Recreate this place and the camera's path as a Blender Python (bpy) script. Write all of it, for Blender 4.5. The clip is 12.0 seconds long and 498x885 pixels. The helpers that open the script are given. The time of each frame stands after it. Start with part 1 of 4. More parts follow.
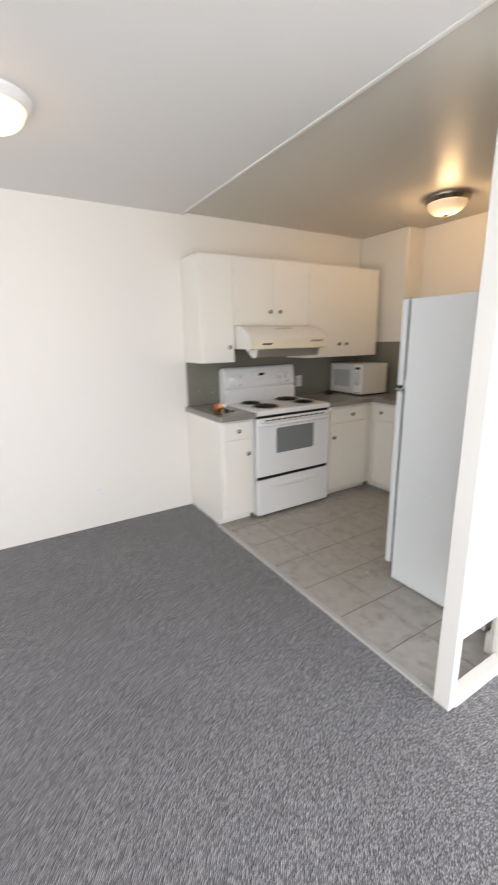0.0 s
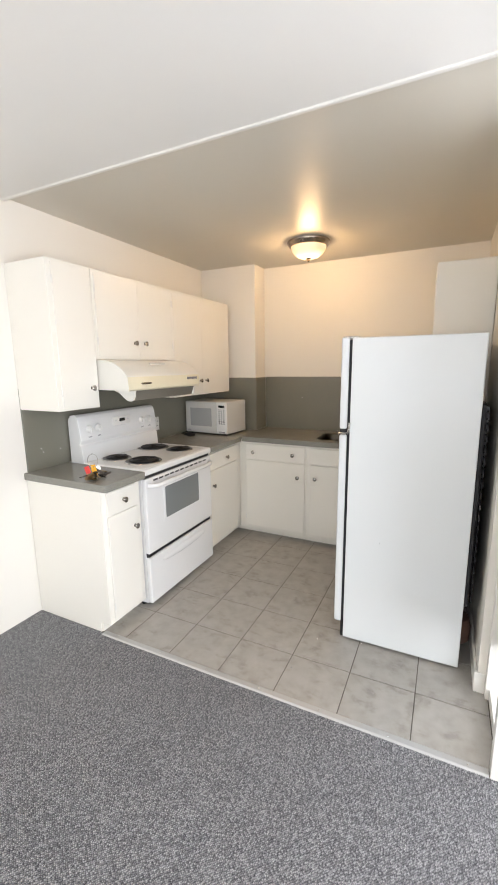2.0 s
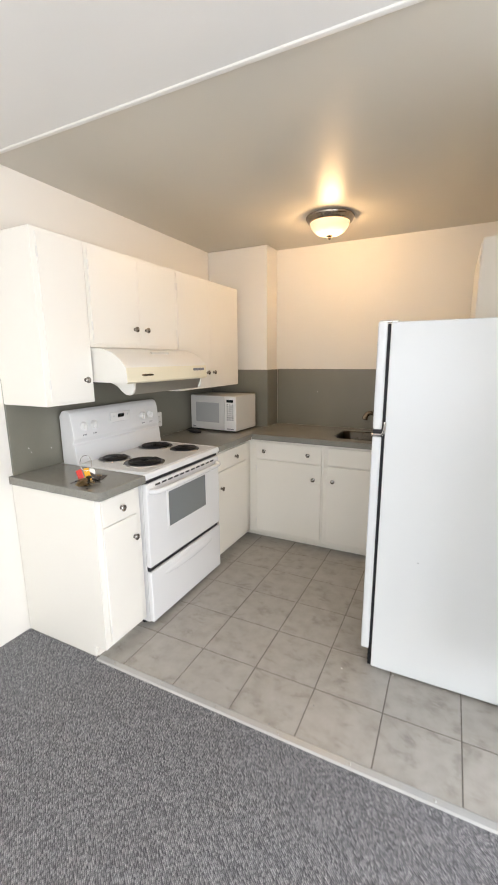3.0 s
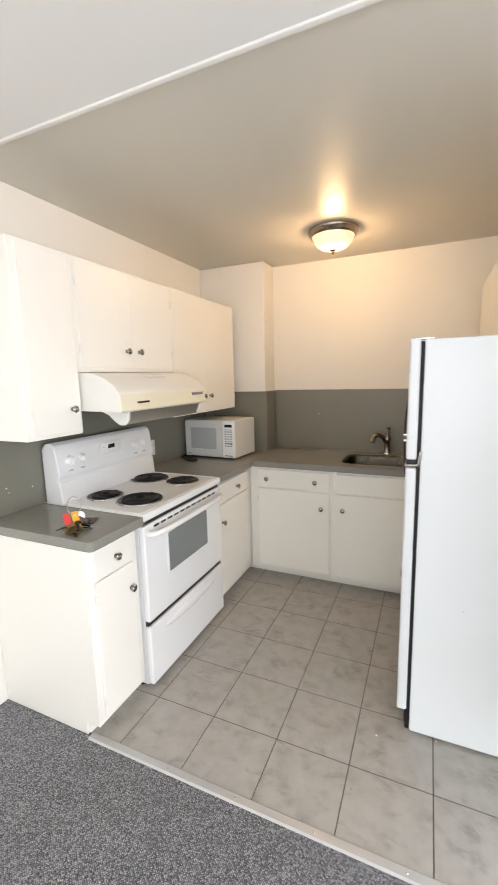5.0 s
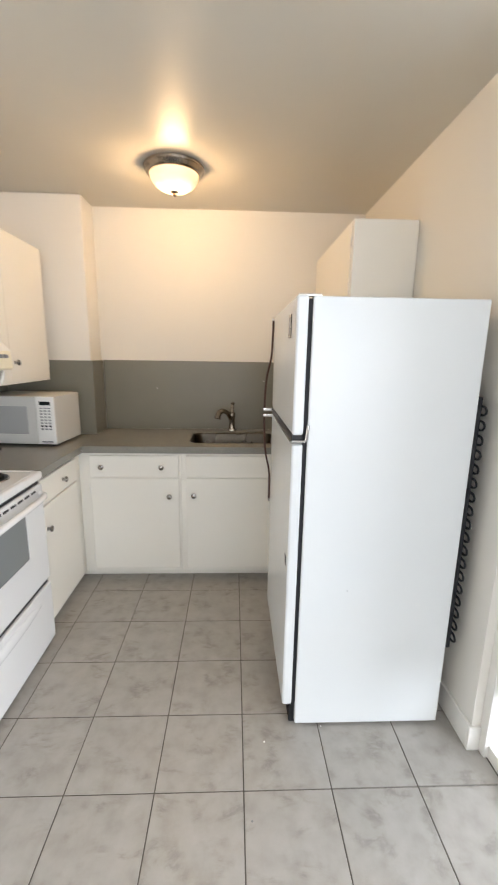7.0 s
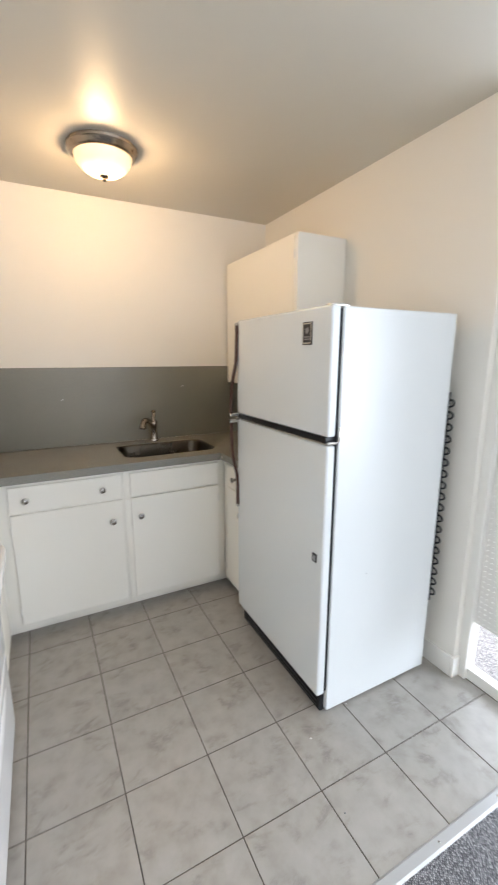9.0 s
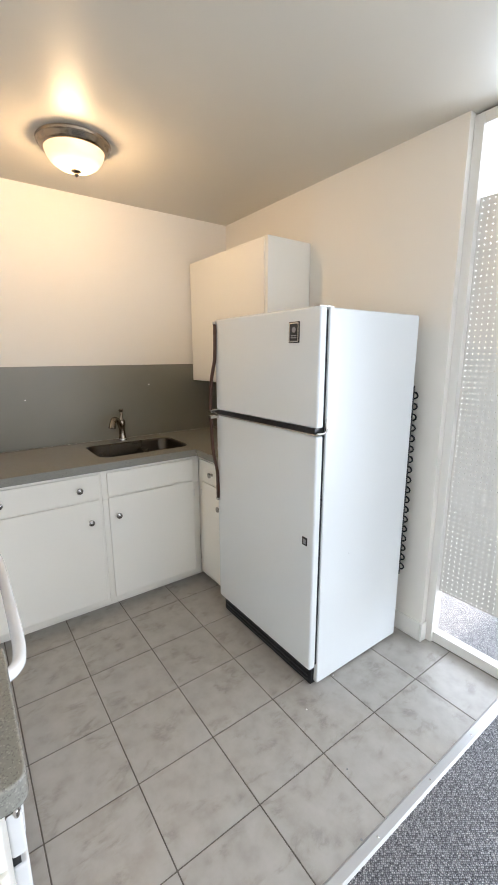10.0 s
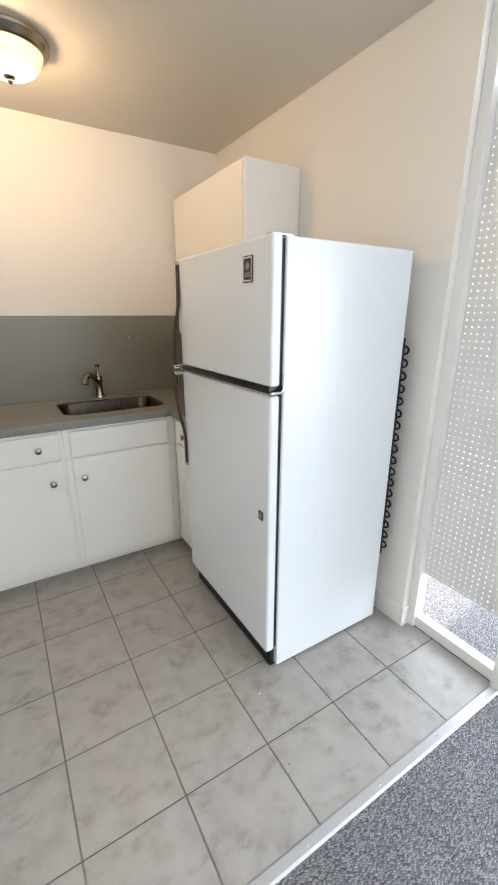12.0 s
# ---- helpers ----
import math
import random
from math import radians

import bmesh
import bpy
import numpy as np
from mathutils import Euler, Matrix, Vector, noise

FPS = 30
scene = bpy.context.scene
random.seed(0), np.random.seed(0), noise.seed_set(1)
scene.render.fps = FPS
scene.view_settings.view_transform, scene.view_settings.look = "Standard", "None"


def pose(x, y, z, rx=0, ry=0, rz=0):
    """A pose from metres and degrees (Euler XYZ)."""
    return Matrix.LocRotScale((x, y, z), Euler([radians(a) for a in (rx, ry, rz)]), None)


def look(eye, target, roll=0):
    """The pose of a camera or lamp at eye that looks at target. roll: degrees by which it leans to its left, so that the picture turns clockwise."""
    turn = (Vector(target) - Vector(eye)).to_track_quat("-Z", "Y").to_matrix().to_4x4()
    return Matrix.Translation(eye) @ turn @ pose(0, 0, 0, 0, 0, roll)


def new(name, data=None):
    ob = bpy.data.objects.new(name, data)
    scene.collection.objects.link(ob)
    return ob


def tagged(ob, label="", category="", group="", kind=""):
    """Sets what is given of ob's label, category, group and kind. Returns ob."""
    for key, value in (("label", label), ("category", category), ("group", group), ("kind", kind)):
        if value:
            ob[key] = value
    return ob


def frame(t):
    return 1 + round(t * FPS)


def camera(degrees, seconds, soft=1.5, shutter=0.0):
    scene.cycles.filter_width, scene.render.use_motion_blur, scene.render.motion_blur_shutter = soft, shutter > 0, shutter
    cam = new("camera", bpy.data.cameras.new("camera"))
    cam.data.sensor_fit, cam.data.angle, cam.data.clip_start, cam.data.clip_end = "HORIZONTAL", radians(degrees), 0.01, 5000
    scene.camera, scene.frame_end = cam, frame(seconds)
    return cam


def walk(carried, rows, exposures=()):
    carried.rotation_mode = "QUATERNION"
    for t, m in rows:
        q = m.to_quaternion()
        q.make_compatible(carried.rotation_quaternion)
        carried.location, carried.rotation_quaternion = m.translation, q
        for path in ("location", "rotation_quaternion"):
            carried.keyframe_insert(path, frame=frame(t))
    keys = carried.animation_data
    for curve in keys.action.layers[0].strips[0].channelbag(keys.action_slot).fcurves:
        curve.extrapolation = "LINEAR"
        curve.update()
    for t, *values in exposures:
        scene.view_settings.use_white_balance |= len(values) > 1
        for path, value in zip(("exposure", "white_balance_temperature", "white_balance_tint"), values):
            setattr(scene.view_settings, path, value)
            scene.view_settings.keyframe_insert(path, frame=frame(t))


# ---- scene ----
cam = camera(63.2, 12.0, shutter=0.5)
PATH = [
    (0, (0.915, 2.385, 1.49), (1.923, 4.041, 0.996), -1.2),
    (0.5, (0.875, 2.647, 1.525), (2.274, 4.016, 1.116), -0.9),
    (0.8, (0.893, 2.81, 1.521), (2.374, 4.103, 1.155), -2.7),
    (1, (0.886, 2.955, 1.532), (2.421, 4.193, 1.202), -2.5),
    (1.5, (0.83, 3.217, 1.535), (2.477, 4.303, 1.204), -0.7),
    (2, (0.744, 3.425, 1.55), (2.509, 4.288, 1.179), -0.7),
    (2.5, (0.815, 3.527, 1.519), (2.572, 4.352, 1.037), -0.1),
    (3, (0.992, 3.621, 1.533), (2.746, 4.494, 1.129), -0.4),
    (4.8, (1.144, 3.843, 1.538), (2.928, 4.699, 1.246), -1.2),
    (5, (1.161, 3.849, 1.555), (2.965, 4.654, 1.239), -1.4),
    (5.5, (1.165, 3.838, 1.499), (3.01, 4.551, 1.205), -1.2),
    (6, (1.197, 3.877, 1.514), (3.084, 4.456, 1.189), -0.7),
    (6.5, (1.324, 3.972, 1.495), (3.274, 4.209, 1.122), -0.5),
    (7, (1.473, 4.128, 1.49), (3.427, 4.051, 1.069), 0.9),
    (7.2, (1.507, 4.168, 1.49), (3.441, 3.991, 1.008), 0.7),
    (8.8, (1.681, 4.772, 1.507), (3.492, 4.053, 1.053), -0.2),
    (9, (1.695, 4.841, 1.509), (3.433, 3.943, 1.095), -0.0),
    (9.5, (1.709, 5.005, 1.512), (3.332, 3.904, 1.12), -1.0),
    (10, (1.733, 5.063, 1.506), (3.316, 3.915, 1.084), -0.2),
    (10.5, (1.752, 5.063, 1.499), (3.314, 3.899, 1.046), -0.2),
    (11, (1.765, 5.016, 1.487), (3.318, 3.855, 1.0), -0.3),
    (11.5, (1.767, 4.886, 1.472), (3.347, 3.8, 0.9), -0.3),
    (12, (1.744, 4.684, 1.455), (3.369, 3.689, 0.847), -0.0),
]
walk(cam, [(t, look(eye, target, roll)) for t, eye, target, roll in PATH],
     [(0.0, -0.88, 7350, 20), (0.6, -0.80, 7350, 20), (1.2, -0.56, 7300, 20), (2.0, -0.32, 7300, 19), (5.0, -0.25, 7250, 19), (6.5, -0.16, 7100, 18), (9.0, -0.11, 6620, 16.5), (12.0, -0.10, 6560, 16.5)])

# ---- world, window light, exposure ----
world = bpy.data.worlds.new("world")
scene.world = world
world.use_nodes = True
wn = world.node_tree
sky = wn.nodes.new("ShaderNodeTexSky")
sky.sky_type, sky.sun_disc = "NISHITA", False
sky.sun_elevation, sky.sun_rotation = radians(36), radians(114)
wn.links.new(sky.outputs[0], wn.nodes["Background"].inputs[0])
wn.nodes["Background"].inputs[1].default_value = 0.12
WINDOW_POWER, WEST_FILL_POWER, BULB, LIVING_BULB = 370.0, 78.0, 6.0, 12.0
BULB_POWER = 17.0
scene.view_settings.exposure = 0.0


def area(name, eye, target, sx, sy, power, colour):
    lamp = bpy.data.lights.new(name, "AREA")
    lamp.shape, lamp.size, lamp.size_y, lamp.energy, lamp.color = "RECTANGLE", sx, sy, power, colour
    ob = new(name, lamp)
    ob.matrix_world = look(eye, target)
    return ob


# daylight of the sky in the opening of the glazed wall
area("window_daylight", (1.5, 0.94, 1.15), (1.5, 5.0, 1.15), 6.1, 2.0, WINDOW_POWER, (0.725, 0.865, 1.0))
# added fill lamp that brightens the fridge side and the east cabinets
area("window_daylight_west", (-2.66, 3.4, 1.35), (2.0, 3.4, 1.35), 2.9, 1.5, WEST_FILL_POWER, (0.74, 0.87, 1.0))

# the bulb in the bowl of the kitchen light
bulb = bpy.data.lights.new("kitchen_bulb", "POINT")
bulb.energy, bulb.shadow_soft_size, bulb.color = BULB_POWER, 0.06, (1.0, 0.70, 0.38)
new("kitchen_bulb", bulb).location = (3.95, 4.462, 2.388)

sun = bpy.data.lights.new("sun", "SUN")
sun.energy, sun.angle, sun.color = 7.5, radians(0.5), (1.0, 0.95, 0.87)
new("sun", sun).matrix_world = look((10, -4.5, 8), (0, 0, 0))

# ---- materials ----


def material(name, colour, rough=0.5, metal=0.0, bump=0.0, grain=200.0, var=0.06, blotch=2.0, island=False, coat=0.0):
    m = bpy.data.materials.new(name)
    m.use_nodes = True
    nt = m.node_tree
    b = nt.nodes["Principled BSDF"]
    b.inputs["Roughness"].default_value, b.inputs["Metallic"].default_value = rough, metal
    b.inputs["Coat Weight"].default_value = coat
    tc = nt.nodes.new("ShaderNodeNewGeometry")
    big = nt.nodes.new("ShaderNodeTexNoise")
    big.inputs["Scale"].default_value, big.inputs["Detail"].default_value = blotch, 5
    fine = nt.nodes.new("ShaderNodeTexNoise")
    fine.inputs["Scale"].default_value, fine.inputs["Detail"].default_value = grain, 3
    for n in (big, fine):
        nt.links.new(tc.outputs["Position"], n.inputs["Vector"])
    mixer = nt.nodes.new("ShaderNodeMix")
    mixer.data_type = "RGBA"
    mixer.inputs["A"].default_value = (*[c * (1 - var) for c in colour], 1)
    mixer.inputs["B"].default_value = (*[min(1, c * (1 + var)) for c in colour], 1)
    add = nt.nodes.new("ShaderNodeMath")
    add.operation = "MULTIPLY_ADD"
    nt.links.new(fine.outputs["Fac"], add.inputs[0])
    add.inputs[1].default_value = 0.3
    half = nt.nodes.new("ShaderNodeMath")
    half.operation = "MULTIPLY"
    half.inputs[1].default_value = 0.7
    nt.links.new(big.outputs["Fac"], half.inputs[0])
    nt.links.new(half.outputs[0], add.inputs[2])
    nt.links.new(add.outputs[0], mixer.inputs["Factor"])
    nt.links.new(mixer.outputs["Result"], b.inputs["Base Color"])
    rr = nt.nodes.new("ShaderNodeMapRange")
    rr.inputs["To Min"].default_value, rr.inputs["To Max"].default_value = rough * 0.85, min(1, rough * 1.15)
    nt.links.new(big.outputs["Fac"], rr.inputs["Value"])
    nt.links.new(rr.outputs[0], b.inputs["Roughness"])
    if bump:
        bn = nt.nodes.new("ShaderNodeBump")
        bn.inputs["Strength"].default_value, bn.inputs["Distance"].default_value = bump, 0.002
        nt.links.new(fine.outputs["Fac"], bn.inputs["Height"])
        nt.links.new(bn.outputs[0], b.inputs["Normal"])
    return m


def ramp(nt, stops):
    r = nt.nodes.new("ShaderNodeValToRGB")
    while len(r.color_ramp.elements) < len(stops):
        r.color_ramp.elements.new(0.5)
    for e, (p, c) in zip(r.color_ramp.elements, stops):
        e.position, e.color = p, (*c, 1)
    return r


def carpet_material():
    """Looped pile: loops set in offset rows, shade in their gaps painted dark, flecked yarn."""
    m = bpy.data.materials.new("carpet")
    m.use_nodes = True
    nt = m.node_tree
    b = nt.nodes["Principled BSDF"]
    b.inputs["Roughness"].default_value = 0.95
    b.inputs["Sheen Weight"].default_value = 0.15
    g = nt.nodes.new("ShaderNodeNewGeometry")
    rows = nt.nodes.new("ShaderNodeMapping")
    rows.inputs["Rotation"].default_value, rows.inputs["Scale"].default_value = (0, 0, 0.72), (1.0, 0.82, 1.0)
    nt.links.new(g.outputs["Position"], rows.inputs["Vector"])
    loops = nt.nodes.new("ShaderNodeTexVoronoi")
    loops.voronoi_dimensions = "2D"
    loops.inputs["Scale"].default_value, loops.inputs["Randomness"].default_value = 185, 0.6
    nt.links.new(rows.outputs[0], loops.inputs["Vector"])
    fleck = nt.nodes.new("ShaderNodeTexNoise")
    fleck.inputs["Scale"].default_value, fleck.inputs["Detail"].default_value = 240, 3
    wide = nt.nodes.new("ShaderNodeTexNoise")
    wide.inputs["Scale"].default_value, wide.inputs["Detail"].default_value = 1.3, 4
    for n in (fleck, wide):
        nt.links.new(g.outputs["Position"], n.inputs["Vector"])
    crown = nt.nodes.new("ShaderNodeMapRange")
    crown.inputs["From Min"].default_value, crown.inputs["From Max"].default_value = 0.08, 0.68
    crown.inputs["To Min"].default_value, crown.inputs["To Max"].default_value = 1.0, 0.0
    nt.links.new(loops.outputs["Distance"], crown.inputs["Value"])
    sep = nt.nodes.new("ShaderNodeSeparateColor")
    nt.links.new(loops.outputs["Color"], sep.inputs[0])
    yarn = nt.nodes.new("ShaderNodeMix")
    yarn.inputs["Factor"].default_value = 0.6
    nt.links.new(sep.outputs[0], yarn.inputs["A"])
    nt.links.new(fleck.outputs["Fac"], yarn.inputs["B"])
    both = nt.nodes.new("ShaderNodeMix")
    both.inputs["Factor"].default_value = 0.66
    nt.links.new(crown.outputs[0], both.inputs["A"])
    nt.links.new(yarn.outputs["Result"], both.inputs["B"])
    tone = ramp(nt, [(0.22, (0.030, 0.030, 0.035)), (0.42, (0.110, 0.110, 0.118)), (0.58, (0.225, 0.224, 0.23)), (0.78, (0.50, 0.495, 0.495))])
    nt.links.new(both.outputs["Result"], tone.inputs[0])
    worn = nt.nodes.new("ShaderNodeMix")
    worn.data_type, worn.blend_type = "RGBA", "MULTIPLY"
    worn.inputs["Factor"].default_value = 0.35
    shade = ramp(nt, [(0.3, (0.75, 0.74, 0.73)), (0.7, (1.0, 1.0, 1.0))])
    nt.links.new(wide.outputs["Fac"], shade.inputs[0])
    nt.links.new(tone.outputs[0], worn.inputs["A"])
    nt.links.new(shade.outputs[0], worn.inputs["B"])
    nt.links.new(worn.outputs["Result"], b.inputs["Base Color"])
    bn = nt.nodes.new("ShaderNodeBump")
    bn.inputs["Strength"].default_value, bn.inputs["Distance"].default_value = 0.5, 0.006
    nt.links.new(crown.outputs[0], bn.inputs["Height"])
    nt.links.new(bn.outputs[0], b.inputs["Normal"])
    return m


def tile_material():
    m = bpy.data.materials.new("floor_tile")
    m.use_nodes = True
    nt = m.node_tree
    b = nt.nodes["Principled BSDF"]
    b.inputs["Roughness"].default_value = 0.38
    g = nt.nodes.new("ShaderNodeNewGeometry")
    info = nt.nodes.new("ShaderNodeObjectInfo")
    off = nt.nodes.new("ShaderNodeVectorMath")
    off.operation = "MULTIPLY_ADD"
    nt.links.new(info.outputs["Random"], off.inputs[0])
    off.inputs[1].default_value = (7.3, 5.1, 3.7)
    nt.links.new(g.outputs["Position"], off.inputs[2])
    slant = nt.nodes.new("ShaderNodeMapping")
    slant.inputs["Rotation"].default_value, slant.inputs["Scale"].default_value = (0, 0, 0.7), (1.0, 0.5, 1.0)
    nt.links.new(off.outputs[0], slant.inputs["Vector"])
    veins = nt.nodes.new("ShaderNodeTexNoise")
    veins.inputs["Scale"].default_value, veins.inputs["Detail"].default_value, veins.inputs["Distortion"].default_value = 7.0, 8, 0.35
    veins.inputs["Roughness"].default_value = 0.62
    patch = nt.nodes.new("ShaderNodeTexNoise")
    patch.inputs["Scale"].default_value, patch.inputs["Detail"].default_value = 11.0, 5
    nt.links.new(off.outputs[0], patch.inputs["Vector"])
    ridge = nt.nodes.new("ShaderNodeMath")
    ridge.operation = "SUBTRACT"
    ridge.inputs[1].default_value = 0.5
    nt.links.new(veins.outputs["Fac"], ridge.inputs[0])
    near = nt.nodes.new("ShaderNodeMath")
    near.operation = "ABSOLUTE"
    nt.links.new(ridge.outputs[0], near.inputs[0])
    stroke = nt.nodes.new("ShaderNodeMapRange")
    stroke.inputs["From Min"].default_value, stroke.inputs["From Max"].default_value = 0.0, 0.07
    stroke.inputs["To Min"].default_value, stroke.inputs["To Max"].default_value = 1.0, 0.0
    nt.links.new(near.outputs[0], stroke.inputs["Value"])
    faded = nt.nodes.new("ShaderNodeMath")
    faded.operation = "MULTIPLY"
    where = nt.nodes.new("ShaderNodeMapRange")
    where.inputs["From Min"].default_value, where.inputs["From Max"].default_value = 0.46, 0.64
    nt.links.new(patch.outputs["Fac"], where.inputs["Value"])
    nt.links.new(where.outputs[0], faded.inputs[1])
    cloud = nt.nodes.new("ShaderNodeTexNoise")
    cloud.inputs["Scale"].default_value, cloud.inputs["Detail"].default_value = 15, 6
    nt.links.new(slant.outputs[0], veins.inputs["Vector"])
    nt.links.new(off.outputs[0], cloud.inputs["Vector"])
    vr = ramp(nt, [(0.0, (1, 1, 1)), (0.35, (0.90, 0.89, 0.87)), (1.0, (0.60, 0.585, 0.56))])
    nt.links.new(stroke.outputs[0], faded.inputs[0])
    nt.links.new(faded.outputs[0], vr.inputs[0])
    cr = ramp(nt, [(0.3, (0.345, 0.323, 0.290)), (0.5, (0.39, 0.368, 0.334)), (0.72, (0.425, 0.404, 0.372))])
    nt.links.new(cloud.outputs["Fac"], cr.inputs[0])
    mul = nt.nodes.new("ShaderNodeMix")
    mul.data_type, mul.blend_type = "RGBA", "MULTIPLY"
    mul.inputs["Factor"].default_value = 0.62
    nt.links.new(cr.outputs[0], mul.inputs["A"])
    nt.links.new(vr.outputs[0], mul.inputs["B"])
    nt.links.new(mul.outputs["Result"], b.inputs["Base Color"])
    rr = nt.nodes.new("ShaderNodeMapRange")
    rr.inputs["To Min"].default_value, rr.inputs["To Max"].default_value = 0.3, 0.5
    nt.links.new(cloud.outputs["Fac"], rr.inputs["Value"])
    nt.links.new(rr.outputs[0], b.inputs["Roughness"])
    bn = nt.nodes.new("ShaderNodeBump")
    bn.inputs["Strength"].default_value, bn.inputs["Distance"].default_value = 0.12, 0.003
    nt.links.new(cloud.outputs["Fac"], bn.inputs["Height"])
    nt.links.new(bn.outputs[0], b.inputs["Normal"])
    return m


def quartz_material(name, base, rough, speck):
    m = bpy.data.materials.new(name)
    m.use_nodes = True
    nt = m.node_tree
    b = nt.nodes["Principled BSDF"]
    b.inputs["Roughness"].default_value = rough
    g = nt.nodes.new("ShaderNodeNewGeometry")
    v = nt.nodes.new("ShaderNodeTexVoronoi")
    v.inputs["Scale"].default_value = 430
    n = nt.nodes.new("ShaderNodeTexNoise")
    n.inputs["Scale"].default_value, n.inputs["Detail"].default_value = 4, 5
    for x in (v, n):
        nt.links.new(g.outputs["Position"], x.inputs["Vector"])
    sep = nt.nodes.new("ShaderNodeSeparateColor")
    nt.links.new(v.outputs["Color"], sep.inputs[0])
    lo, hi = [c * (1 - speck) for c in base], [min(1, c * (1 + 1.2 * speck)) for c in base]
    r = ramp(nt, [(0.0, lo), (0.1, lo), (0.16, base), (0.9, base), (0.97, hi)])
    nt.links.new(sep.outputs[0], r.inputs[0])
    r2 = ramp(nt, [(0.3, (0.93, 0.93, 0.93)), (0.7, (1, 1, 1))])
    nt.links.new(n.outputs["Fac"], r2.inputs[0])
    mul = nt.nodes.new("ShaderNodeMix")
    mul.data_type, mul.blend_type = "RGBA", "MULTIPLY"
    mul.inputs["Factor"].default_value = 1.0
    nt.links.new(r.outputs[0], mul.inputs["A"])
    nt.links.new(r2.outputs[0], mul.inputs["B"])
    nt.links.new(mul.outputs["Result"], b.inputs["Base Color"])
    return m


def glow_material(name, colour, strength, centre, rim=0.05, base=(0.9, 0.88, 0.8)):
    """A lit glass bowl: the bulb's hot spot painted into emission, dimmer towards its rim."""
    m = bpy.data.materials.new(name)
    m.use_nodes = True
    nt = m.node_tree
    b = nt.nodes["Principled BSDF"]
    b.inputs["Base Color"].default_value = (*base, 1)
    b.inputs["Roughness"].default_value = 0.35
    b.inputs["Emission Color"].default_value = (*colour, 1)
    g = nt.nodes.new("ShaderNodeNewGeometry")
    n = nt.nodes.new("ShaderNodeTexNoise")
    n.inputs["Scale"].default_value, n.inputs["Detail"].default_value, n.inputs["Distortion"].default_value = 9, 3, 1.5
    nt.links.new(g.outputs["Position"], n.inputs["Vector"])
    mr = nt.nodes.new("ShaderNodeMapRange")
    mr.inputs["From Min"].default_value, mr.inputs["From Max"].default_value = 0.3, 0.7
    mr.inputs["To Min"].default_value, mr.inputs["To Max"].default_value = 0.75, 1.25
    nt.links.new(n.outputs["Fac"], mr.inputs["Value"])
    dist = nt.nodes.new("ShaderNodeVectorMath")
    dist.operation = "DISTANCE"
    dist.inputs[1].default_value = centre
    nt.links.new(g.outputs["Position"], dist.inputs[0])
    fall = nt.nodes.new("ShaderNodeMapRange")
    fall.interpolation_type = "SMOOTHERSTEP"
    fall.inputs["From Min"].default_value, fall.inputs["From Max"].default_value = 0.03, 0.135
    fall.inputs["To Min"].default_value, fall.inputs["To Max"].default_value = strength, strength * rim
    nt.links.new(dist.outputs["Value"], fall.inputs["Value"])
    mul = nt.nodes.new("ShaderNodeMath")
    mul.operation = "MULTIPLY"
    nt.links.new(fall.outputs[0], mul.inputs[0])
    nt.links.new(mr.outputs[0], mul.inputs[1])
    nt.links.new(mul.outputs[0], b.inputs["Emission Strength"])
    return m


def glass_material():
    m = bpy.data.materials.new("window_glass")
    m.use_nodes = True
    b = m.node_tree.nodes["Principled BSDF"]
    b.inputs["Transmission Weight"].default_value, b.inputs["Roughness"].default_value = 1.0, 0.0
    b.inputs["Base Color"].default_value = (1, 1, 1, 1)
    return m


M_WALL = material("wall_paint", (0.83, 0.795, 0.728), 0.55, bump=0.12, grain=160, var=0.02, blotch=1.2)
M_CEIL = material("living_ceiling_paint", (0.80, 0.785, 0.75), 0.6, bump=0.1, grain=120, var=0.02)
# ceiling gloss paint, its base colour darkened and browned for the kitchen's shade
M_KCEIL = material("kitchen_ceiling_shaded_gloss_paint", (0.655, 0.62, 0.545), 0.41, bump=0.05, grain=14, var=0.02)
M_TRIM = material("trim_gloss_paint", (0.81, 0.79, 0.74), 0.4, bump=0.06, grain=90, var=0.02)
M_CAB = material("cabinet_gloss_paint", (0.88, 0.848, 0.77), 0.36, bump=0.07, grain=70, var=0.025, blotch=3)
M_APPL = material("white_enamel", (0.82, 0.82, 0.81), 0.22, bump=0.02, grain=40, var=0.012)
M_FRIDGE = material("fridge_enamel", (0.745, 0.77, 0.77), 0.25, bump=0.10, grain=420, var=0.012)
M_LIP = material("yellowed_enamel", (0.82, 0.755, 0.57), 0.3, bump=0.02, var=0.05, blotch=5)
M_HOOD = material("aged_cream_enamel", (0.81, 0.79, 0.725), 0.3, bump=0.02, var=0.05, blotch=5)
M_MICRO = material("microwave_plastic", (0.64, 0.63, 0.59), 0.4, var=0.02)
M_MWIN = material("microwave_window", (0.42, 0.42, 0.41), 0.15, var=0.05, grain=600)
M_OVENGLASS = material("oven_window_glass", (0.20, 0.215, 0.215), 0.06, var=0.05)
M_BLACK = material("black_enamel", (0.012, 0.012, 0.014), 0.3, var=0.2)
M_RUBBER = material("black_rubber", (0.009, 0.009, 0.011), 0.7, var=0.2)
M_COIL = material("burner_coil", (0.009, 0.008, 0.008), 0.5, metal=0.0, var=0.25)
M_KNOB = material("dark_nickel", (0.40, 0.375, 0.35), 0.12, metal=1.0, var=0.06)
M_CHROME = material("chrome", (0.62, 0.60, 0.57), 0.18, metal=1.0, var=0.05)
M_NICKEL = material("brushed_nickel", (0.33, 0.28, 0.23), 0.2, metal=1.0, var=0.08, bump=0.05)
